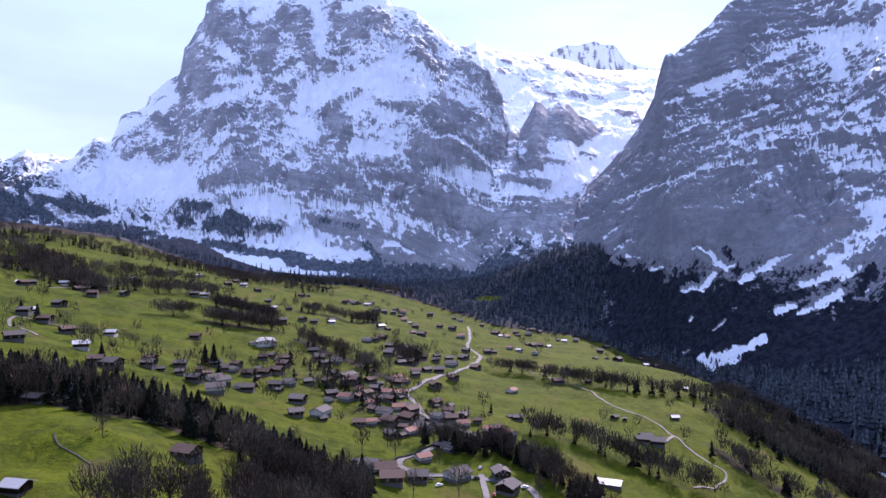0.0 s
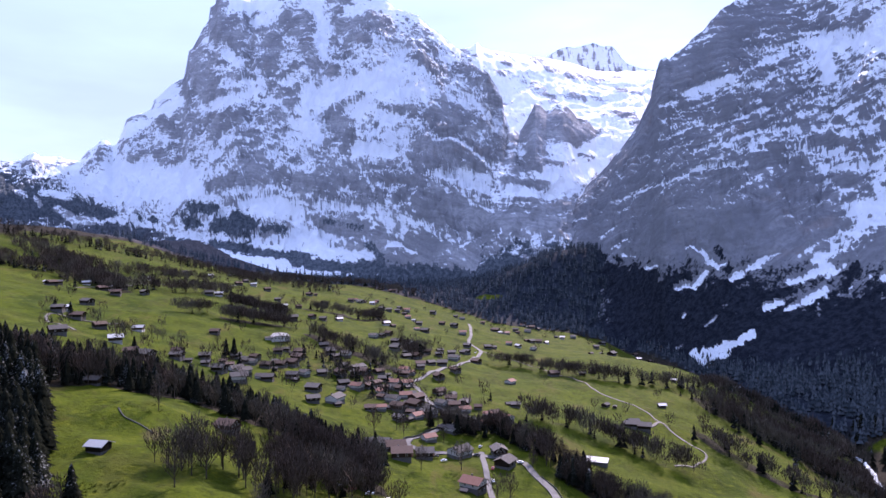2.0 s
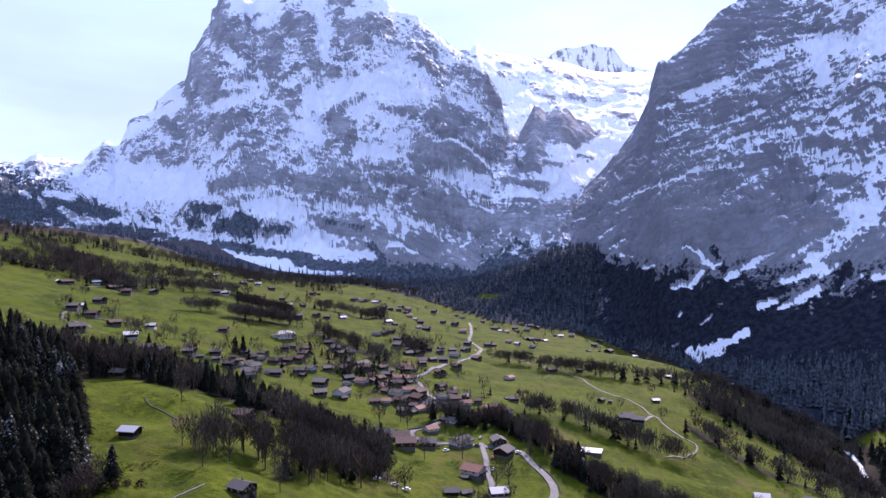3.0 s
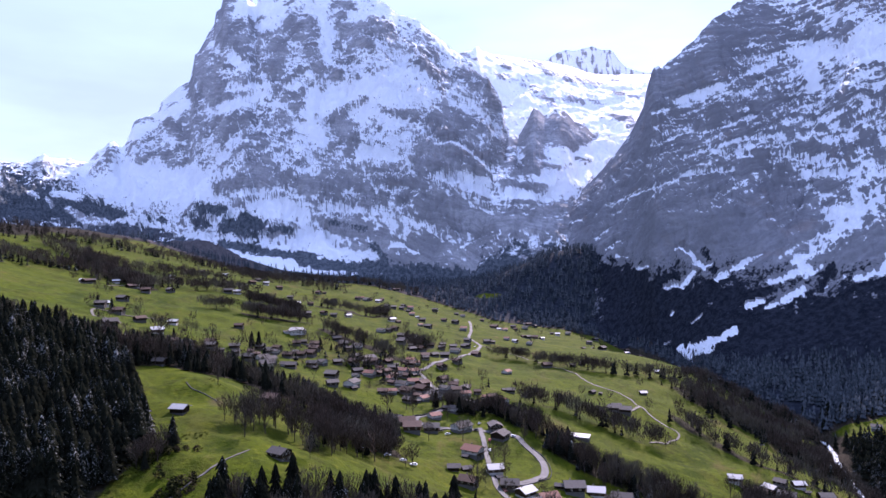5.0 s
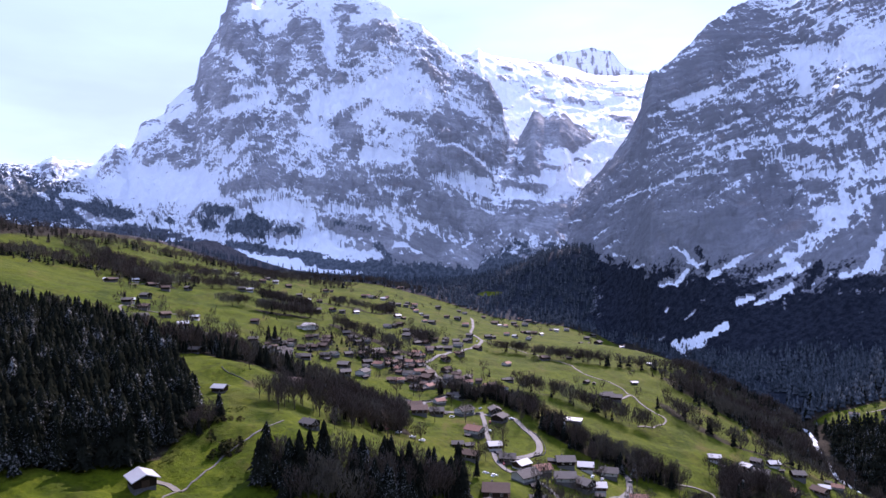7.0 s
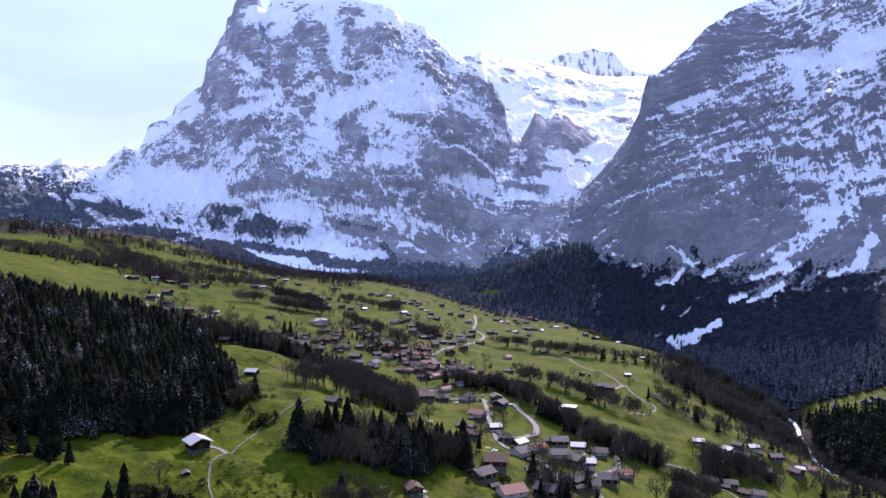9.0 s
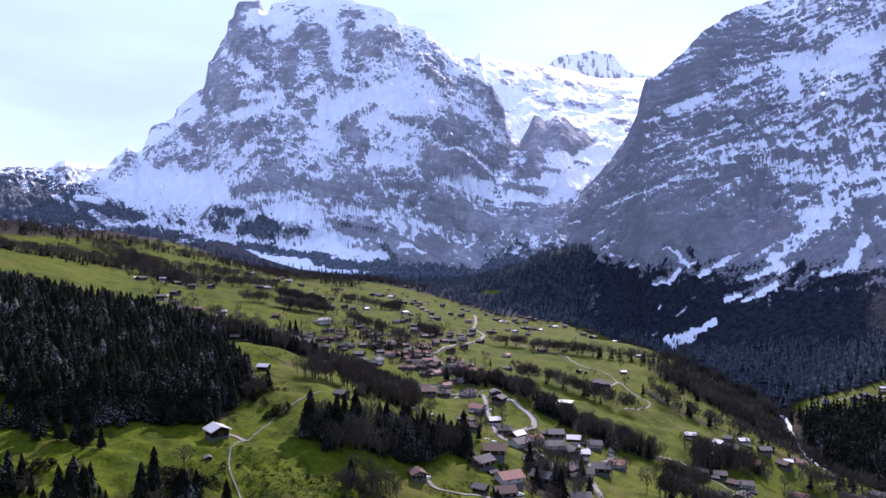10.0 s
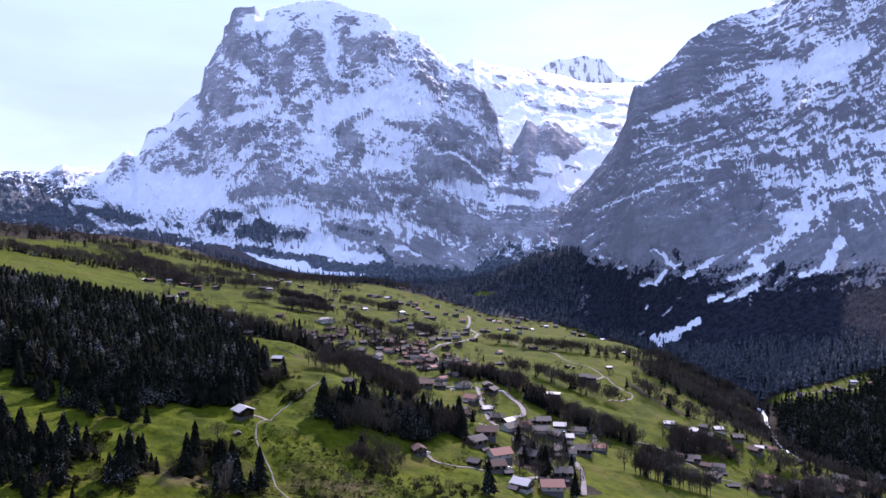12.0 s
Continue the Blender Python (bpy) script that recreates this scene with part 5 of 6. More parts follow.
def shrub_shape(rng, leaves):
    """A loose mound of small leaf tufts on short stems; height 1, half width about 0.6."""
    pieces = []
    for _ in range(leaves):
        w, up, out = rng.uniform(0, 6.28), rng.uniform(0.05, 1.0), rng.uniform(0.15, 1.0)
        far = 0.62 * out * math.sqrt(max(0.05, 1 - (up - 0.35) ** 2 * 1.9))
        c = np.array((far * math.cos(w), far * math.sin(w), up))
        a, b = (np.array([rng.uniform(-1, 1) for _ in range(3)]) * 0.15 for _ in range(2))
        pieces.append(([c - a, c + b, c + a, c - b], [(0, 1, 2), (0, 2, 3)]))
    return gather(pieces)


def shrub_material():
    n = Nodes("shrub_leaves")
    n.shader.inputs["Specular IOR Level"].default_value = 0.0
    tone = n.mix(n.island(), (0.010, 0.014, 0.005), (0.032, 0.032, 0.012))
    return n.done(n.mix(n.ramp(n.noise(n.place(), 0.12, 3), 0.45, 0.65, 0.0, 0.7), tone, (0.045, 0.033, 0.02)), 0.85)


def tussock_material():
    n = Nodes("rough_grass")
    n.shader.inputs["Specular IOR Level"].default_value = 0.0
    tone = n.mix(n.island(), (0.030, 0.045, 0.006), (0.085, 0.085, 0.022))
    return n.done(n.mix(n.ramp(n.noise(n.place(), 0.08, 3), 0.5, 0.7, 0.0, 0.6), tone, (0.11, 0.085, 0.04)), 0.9)


def build_near_plants():
    rng = np.random.default_rng(31)
    for n, (x, y) in enumerate(NEAR_FIRS):
        h = 10 + 11 * ((n * 7) % 10) / 10
        tree("fir", x, y, h, h * 1.15, n * 1.3, n)
    for n, (x, y) in enumerate(NEAR_BARES):
        h = (7 if y < 100 else 11) + 5 * ((n * 3) % 7) / 7
        tree("bare", x, y, h, h * 0.95, n * 0.9, n)
    tree("bare", -123, 57, 9.5, 17.0, 0.4, 2)
    rows = []
    for (cx, cy), size, many in SHRUB_PATCHES:
        at_ = rng.normal(0, size * 0.5, (many, 2)) + (cx, cy)
        h = rng.uniform(0.8, 3.0, many) ** 1.1
        rows.append(np.c_[at_, land_height(at_[:, 0], at_[:, 1]) - 0.1, h, h * rng.uniform(1.0, 1.7, many), rng.uniform(0, 6.28, many), rng.integers(0, 3, many)])
    source = random.Random(8)
    scatter("shrubs", [shrub_shape(source, 70) for _ in range(3)], np.concatenate(rows), plant_material("shrub"), "low dark shrubs on the near slope", "shrubs")
    many = 26000
    az, r = rng.uniform(-36, 12, many), rng.uniform(100, 420, many)
    x, y = polar(az, r)
    wild = 0.55 * hill(x, y, -70, 50, 60, 45, 1) + 0.5 * hill(x, y, -150, 5, 50, 30, 1) + 0.5 * hill(x, y, -120, 145, 16, 30, 1) + 0.45 * hill(x, y, -100, 238, 30, 16, 1) + 0.3 * hill(x, y, 10, 130, 40, 60, 1)
    keep = (wild + 0.35 * fbm(x / 24, y / 24, 3, 61) > 0.30) & (from_line(x, y, [(-70, 0), (-85, 24), (-95, 45), (-104, 59), (-109, 79), (-108, 92), (-101, 122), (-84, 158)])[0] > 2.2)
    x, y = x[keep], y[keep]
    h = rng.uniform(0.25, 0.9, len(x))
    blades = gather([([(0.35 * math.cos(w) - 0.1 * math.sin(w), 0.35 * math.sin(w) + 0.1 * math.cos(w), 0), (0.35 * math.cos(w) + 0.1 * math.sin(w), 0.35 * math.sin(w) - 0.1 * math.cos(w), 0), (0.75 * math.cos(w), 0.75 * math.sin(w), 1.0)], [(0, 1, 2)]) for w in np.linspace(0, 5.6, 9)])
    scatter("rough_grass", [blades], np.c_[x, y, land_height(x, y) - 0.05, h, h * rng.uniform(1.2, 2.4, len(x)), rng.uniform(0, 6.28, len(x)), np.zeros(len(x))], plant_material("grass"), "tufts of rough yellowed grass on the slope", "grass")


PLANTS = {"shrub": shrub_material(), "grass": tussock_material()}


def plant_material(key):
    return PLANTS[key]


def build_far_woods():
    """Fir woods at the foot of the mountains, beyond the meadows."""
    rng = np.random.default_rng(21)
    az, r = rng.uniform(-26, 42, 52000), rng.uniform(620, 1790, 52000)
    x, y = polar(az, r)
    edge = np.interp(x, WOOD_X, WOOD_Y)
    clear = np.maximum(hill(x, y, 492, 588, 52, 26, 1), hill(x, y, 95, 1400, 40, 12, 1))
    keep = (y > edge + 6) & (clear < 0.25) & (fbm(x / 70, y / 70, 3, 44) > -0.34)
    keep &= rng.uniform(0, 1, len(x)) < np.clip(1.5 - r / 1800, 0.3, 1) * (1 - 0.6 * smooth(-x, -40, 120))
    x, y = x[keep], y[keep]
    z = land_height(x, y)
    n = len(x)
    high = rng.uniform(10, 20, n)
    scatter("far_wood", FAR_CONIFERS, np.c_[x, y, z, high, high * rng.uniform(0.8, 1.1, n), rng.uniform(0, 6.28, n), rng.integers(0, 3, n)], HAZED_WOOD, "dark fir woods at the mountain foot", "wood")


build_trees()
build_near_plants()
build_far_woods()

# ---- roads, paths and the river ----
def road_material(name, low, high):
    n = Nodes(name)
    at_ = n.place()
    return n.done(n.mix(n.ramp(n.noise(at_, 0.4, 5, 0.7), 0.3, 0.7), low, high), 0.75, n.noise(at_, 3.0, 4), 0.2, 0.05)


def water_material():
    n = Nodes("white_water")
    at_ = n.place()
    foam = n.ramp(n.noise(at_, 0.28, 6, 0.7, 1.5), 0.44, 0.58)
    return n.done(n.mix(foam, (0.05, 0.075, 0.08), (0.86, 0.88, 0.9)), n.ramp(foam, 0, 1, 0.12, 0.8), n.noise(at_, 0.8, 5), 0.6, 0.4)


ASPHALT = road_material("asphalt", (0.055, 0.052, 0.050), (0.088, 0.084, 0.080))
GRAVEL = road_material("gravel_track", (0.075, 0.066, 0.052), (0.12, 0.105, 0.084))
WATER = water_material()


def rounded(line, step):
    """A smooth run of plan places through the points of a line."""
    line = np.array(line, float)
    at_ = np.r_[0, np.cumsum(np.hypot(*np.diff(line, axis=0).T))]
    run = np.linspace(0, at_[-1], max(4, int(at_[-1] / step)))
    return np.stack([spline(run, at_, line[:, k]) for k in (0, 1)], -1)


def ribbon(name, line, width, lift, material, label, category, level=False):
    """A strip laid over the land: crown and two kerb edges that go down into the ground."""
    run = rounded(line, 3.0)
    way = np.gradient(run, axis=0)
    side = np.stack([way[:, 1], -way[:, 0]], -1) / (np.hypot(*way.T)[:, None] + 1e-9)
    middle = land_height(run[:, 0], run[:, 1])
    grid = []
    for off, drop in ((-0.5, -1.5), (-0.5, 0.0), (0.0, 0.04), (0.5, 0.0), (0.5, -1.5)):
        at_ = run + side * width * off
        z = land_height(at_[:, 0], at_[:, 1])
        z = middle if level else np.maximum(0.5 * (z + middle), z)
        grid.append(np.c_[at_, z + lift + drop])
    grid = np.array(grid)
    ob = sheet(name, grid[..., 0], grid[..., 1], grid[..., 2], material, {}, label, category)
    if ob.data.polygons[len(ob.data.polygons) // 2].normal.z < 0:
        ob.data.flip_normals()
    return ob


MAIN = [(45, 1186), (39, 950), (35, 857), (46, 822), (40, 777), (20, 708), (0, 641), (-16, 600), (-31, 547), (-20, 516), (-11, 480), (4, 462), (25, 448)]
LOW = [(25, 448), (17, 442), (4, 428), (-8, 412), (-24, 388), (-25, 378), (-14, 374), (0, 373), (22, 373)]
BEND = [(22, 373), (33, 369), (44, 365), (52, 345), (60, 324), (59, 306), (48, 288), (35, 278)]
DOWN = [(22, 378), (23, 337), (25, 284), (26, 267), (31, 252), (47, 239), (54, 230), (58, 210), (59, 190), (69, 193), (79, 193), (81, 179), (76, 140), (69, 104)]
EASTWARD = [(87, 231), (104, 255), (119, 295), (121, 315), (117, 321)]
HILL_ROAD = [(46, 822), (90, 770), (120, 700), (143, 649), (151, 608), (167, 574), (181, 548), (185, 527), (190, 503), (198, 483), (202, 469), (196, 457), (179, 434)]


def build_roads():
    ribbon("road_1", MAIN, 4.4, 0.45, ASPHALT, "pale grey asphalt road through the village", "road")
    ribbon("road_2", LOW, 3.8, 0.45, ASPHALT, "pale grey asphalt road below the village centre", "road")
    ribbon("road_3", BEND, 4.6, 0.5, ASPHALT, "grey asphalt road in a wide bend", "road")
    ribbon("road_4", DOWN, 3.4, 0.48, ASPHALT, "grey asphalt village street between chalets", "road")
    ribbon("road_5", EASTWARD, 4.2, 0.45, ASPHALT, "short grey asphalt side street", "road")
    ribbon("road_6", HILL_ROAD, 1.6, 0.4, GRAVEL, "narrow pale farm road over the meadows", "road")
    ribbon("path_1", [(179, 434), (172, 433), (164, 430)], 2.0, 0.35, GRAVEL, "pale gravel farm track", "path")
    ribbon("path_2", [(184, 525), (176, 514), (167, 506)], 2.6, 0.35, GRAVEL, "short pale gravel track to a farm", "path")
    ribbon("path_3", [(-70, 0), (-85, 24), (-95, 45), (-104, 59), (-109, 79), (-108, 92), (-104, 108), (-101, 122), (-92, 140), (-84, 158)], 0.75, 0.3, GRAVEL, "pale two-wheel farm track over the meadow", "path")
    ribbon("path_4", [(-108, 92), (-114, 97), (-124, 94)], 3.4, 0.35, GRAVEL, "gravel yard track beside a barn", "path")
    ribbon("path_5", [(-22, 112), (-16, 101), (-4, 102), (10, 104), (31, 108), (52, 125)], 2.2, 0.35, GRAVEL, "narrow gravel footpath below the fir clump", "path")
    ribbon("path_6", [(155, 332), (158, 324), (169, 322), (179, 322), (185, 319), (182, 302), (202, 299), (208, 290), (220, 273), (230, 271), (264, 300)], 1.8, 0.4, GRAVEL, "pale village lane by the river", "path")
    ribbon("path_7", [(-445, 720), (-420, 780), (-400, 830), (-380, 900), (-340, 1050)], 2.6, 0.4, GRAVEL, "pale lane across the upper meadows", "path")
    ribbon("path_8", [(-300, 560), (-320, 540), (-345, 535), (-330, 500), (-290, 470)], 2.4, 0.4, GRAVEL, "pale lane between hillside farms", "path")
    ribbon("path_9", [(478, 604), (498, 596), (512, 584), (540, 580)], 2.4, 0.4, GRAVEL, "pale lane on the forest clearing", "path")
    ribbon("river", RIVER[4:14], 4.2, 1.2, WATER, "white foaming mountain river in a gorge", "river", True)


build_roads()

# ---- houses ----
def tint_material(name, low, high, rough, grain_scale=2.0, spec=0.3, stretch=(1, 1, 1), bump=0.2):
    """Two tones mixed by grain and by the house itself."""
    n = Nodes(name)
    at_ = n.local()
    g = n.noise(n.scaled(at_, *stretch), grain_scale, 5, 0.65)
    tone = n.mix(n.ramp(g, 0.3, 0.7), low, high)
    tone = n.mix(n.math("MULTIPLY", n.random(), 0.45), tone, tuple(v * 0.5 for v in low))
    n.shader.inputs["Specular IOR Level"].default_value = spec * 0.6
    return n.done(tone, rough, g, bump, 0.05)


DARK_WOOD = tint_material("dark_larch_boards", (0.016, 0.011, 0.008), (0.036, 0.025, 0.017), 0.85, 3.0, 0.06, (6, 6, 0.5))
WARM_WOOD = tint_material("weathered_brown_boards", (0.035, 0.022, 0.014), (0.07, 0.045, 0.029), 0.85, 3.0, 0.06, (6, 6, 0.5))
PLASTER = tint_material("white_lime_plaster", (0.34, 0.33, 0.30), (0.50, 0.48, 0.45), 0.9, 1.0)
STONE = tint_material("grey_foundation_stone", (0.075, 0.072, 0.068), (0.13, 0.126, 0.12), 0.9, 1.6)
SLATE = tint_material("grey_roof_slates", (0.070, 0.062, 0.055), (0.150, 0.132, 0.116), 0.8, 1.2, 0.12, (1, 5, 5))
BROWN_TILE = tint_material("brown_roof_tiles", (0.070, 0.047, 0.036), (0.150, 0.102, 0.080), 0.8, 1.2, 0.12, (1, 5, 5))
RED_TILE = tint_material("faded_red_roof_tiles", (0.16, 0.074, 0.050), (0.27, 0.140, 0.104), 0.75, 1.2, 0.2, (1, 5, 5))
PALE_ROOF = tint_material("pale_sheet_roof", (0.34, 0.33, 0.32), (0.46, 0.45, 0.44), 0.6, 0.8, 0.5, (1, 4, 4))
TRIM = tint_material("painted_trim", (0.40, 0.36, 0.30), (0.52, 0.48, 0.42), 0.6)


def glass_material():
    n = Nodes("dark_window_glass")
    n.shader.inputs["Specular IOR Level"].default_value = 0.6
    return n.done((0.03, 0.035, 0.04), 0.06)


GLASS = glass_material()


def block(bm, x0, x1, y0, y1, z0, z1):
    v = [bm.verts.new((x, y, z)) for z in (z0, z1) for y in (y0, y1) for x in (x0, x1)]
    for f in ((0, 2, 3, 1), (4, 5, 7, 6), (0, 1, 5, 4), (2, 6, 7, 3), (0, 4, 6, 2), (1, 3, 7, 5)):
        bm.faces.new([v[k] for k in f])
    return v


def prism(bm, outline, y0, y1):
    """An outline in x and z, pulled from y0 to y1."""
    a = [bm.verts.new((x, y0, z)) for x, z in outline]
    b = [bm.verts.new((x, y1, z)) for x, z in outline]
    bm.faces.new(a)
    bm.faces.new(b[::-1])
    for k in range(len(outline)):
        m = (k + 1) % len(outline)
        bm.faces.new((a[m], a[k], b[k], b[m]))


def part(name, bm, material, parent, label=""):
    mesh = bpy.data.meshes.new(name)
    bmesh.ops.recalc_face_normals(bm, faces=bm.faces)
    bm.to_mesh(mesh)
    bm.free()
    for m in material if isinstance(material, tuple) else (material,):
        mesh.materials.append(m)
    ob = new(name, mesh)
    ob.parent = parent
    return tagged(ob, label)


def window(parent, x, y, z, w, h, way):
    """A framed window set into a wall that faces -y (front), +y (back), or x (sides)."""
    frame_bm, pane_bm = bmesh.new(), bmesh.new()
    t = 0.12
    for x0, x1, z0, z1 in ((-w / 2 - t, w / 2 + t, h, h + t), (-w / 2 - t, w / 2 + t, -t, 0), (-w / 2 - t, -w / 2, 0, h), (w / 2, w / 2 + t, 0, h), (-0.05, 0.05, 0, h)):
        block(frame_bm, x0, x1, -0.10, 0.06, z0, z1)
    block(pane_bm, -w / 2, w / 2, -0.03, 0.02, 0, h)
    turn = {"front": 0, "right": 90, "back": 180, "left": 270}[way]
    m = pose(x, y, z, 0, 0, turn)
    frame_bm.transform(m)
    pane_bm.transform(m)
    made = part("window", frame_bm, TRIM, parent)
    part("pane", pane_bm, GLASS, made)


def chalet(name, w, l, low, high, wall, base, roof, label, category, balcony=True, windows=True, chimney=True, pitch=0.42, group=""):
    """A gabled house: gable side w, length l, plinth height low, wall height high; the front gable looks to -y."""
    top = new(name)
    bm = bmesh.new()
    block(bm, -w / 2, w / 2, -l / 2, l / 2, -3.5, low)
    part("plinth", bm, base, top)
    peak = high + w / 2 * pitch
    bm = bmesh.new()
    e = 0.12
    prism(bm, [(-w / 2 - e, low), (w / 2 + e, low), (w / 2 + e, high), (0, peak), (-w / 2 - e, high)], -l / 2 - e, l / 2 + e)
    part("wall", bm, wall, top)
    bm = bmesh.new()
    over, thick = 1.1, 0.28
    rise = pitch * over
    for s in (-1, 1):
        prism(bm, [(0.0, peak + 0.02), (s * (w / 2 + over), high - rise + 0.02), (s * (w / 2 + over), high - rise + thick), (0.0, peak + thick + 0.06)], -l / 2 - 1.3, l / 2 + 0.9)
    bmesh.ops.remove_doubles(bm, verts=bm.verts, dist=0.001)
    made = part("roof", bm, roof, top)
    if chimney:
        bm = bmesh.new()
        cx, cy = w * 0.18, l * 0.16
        z = peak - cx * pitch
        block(bm, cx - 0.35, cx + 0.35, cy - 0.35, cy + 0.35, z - 0.4, z + 1.3)
        block(bm, cx - 0.48, cx + 0.48, cy - 0.48, cy + 0.48, z + 1.3, z + 1.45)
        part("chimney", bm, STONE, made)
    if windows:
        y = -l / 2 - e - 0.02
        for k in (-0.28, 0.0, 0.28) if windows != "few" else (-0.25, 0.25):
            window(top, k * w, y, low + 0.9, 1.1, 1.25, "front")
        for k in (-0.14, 0.14) if windows != "few" else ():
            window(top, k * w, y, high - 0.1, 0.9, 1.1, "front")
        for k in (-0.25, 0.2) if windows != "few" else ():
            window(top, w / 2 + e + 0.02, k * l, low + 0.9, 1.1, 1.2, "right")
            window(top, -w / 2 - e - 0.02, k * l, low + 0.9, 1.1, 1.2, "left")
        for k in (-0.28, 0.28) if windows != "few" else ():
            window(top, k * w, -l / 2 - 0.02, low - 1.7, 1.1, 1.1, "front")
    bm = bmesh.new()
    block(bm, -0.5, 0.5, -l / 2 - 0.16, -l / 2 + 0.02, 0.0, 2.0) if low > 1.5 else block(bm, -1.2, 1.2, -l / 2 - 0.3, -l / 2 + 0.02, low, low + 2.1)
    part("door", bm, DARK_WOOD if wall is not DARK_WOOD else WARM_WOOD, top)
    if balcony:
        bm = bmesh.new()
        y0, y1, z = -l / 2 - 1.25, -l / 2 - e, low + 0.35
        block(bm, -w / 2, w / 2, y0, y1, z - 0.14, z)
        for k in range(int(w / 0.9) + 1):
            x = -w / 2 + 0.06 + k * (w - 0.12) / int(w / 0.9)
            block(bm, x - 0.05, x + 0.05, y0, y0 + 0.08, z, z + 0.9)
        block(bm, -w / 2, w / 2, y0 - 0.03, y0 + 0.11, z + 0.9, z + 1.0)
        part("balcony", bm, WARM_WOOD, top)
    return tagged(top, label, category, group)


def long_hall(x, y, turn):
    """The large pale farm hall with a broad roof and a lower annex."""
    top = new("farm_hall")
    bm = bmesh.new()
    prism(bm, [(-9, -3), (9, -3), (9, 4), (0, 5.8), (-9, 4)], -13, 13)
    part("wall", bm, PLASTER, top)
    bm = bmesh.new()
    for s in (-1, 1):
        prism(bm, [(0, 5.85), (s * 10, 3.85), (s * 10, 4.15), (0, 6.2)], -14, 14)
    bmesh.ops.remove_doubles(bm, verts=bm.verts, dist=0.001)
    roof = part("roof", bm, SLATE, top)
    for k in range(5):
        for s in (-1, 1):
            bm = bmesh.new()
            prism(bm, [(s * 1.0, 6.02), (s * 9.2, 4.33), (s * 9.2, 4.42), (s * 1.0, 6.11)], -12.5 + 5.4 * k, -10.0 + 5.4 * k)
            part("skylight", bm, PALE_ROOF, roof, "pale roof panel")
    bm = bmesh.new()
    block(bm, -15, -9.1, -10, 10, -3, 3)
    part("annex", bm, PLASTER, top)
    bm = bmesh.new()
    block(bm, -15.6, -9.2, -10.6, 10.6, 3.05, 3.35)
    part("annex_roof", bm, SLATE, top)
    for k in range(6):
        window(top, -8.5 + 3.4 * k, -13.04, 1.2, 1.8, 1.4, "front")
    for k in range(7):
        window(top, -15.04, -8 + 2.7 * k, 1.0, 1.6, 1.2, "left")
    top.matrix_world = pose(x, y, float(land_height(x, y)), 0, 0, turn) @ Matrix.Diagonal((1.0, 1.0, 0.7, 1))
    return tagged(top, "large white farm hall with a grey striped roof", "farm hall")


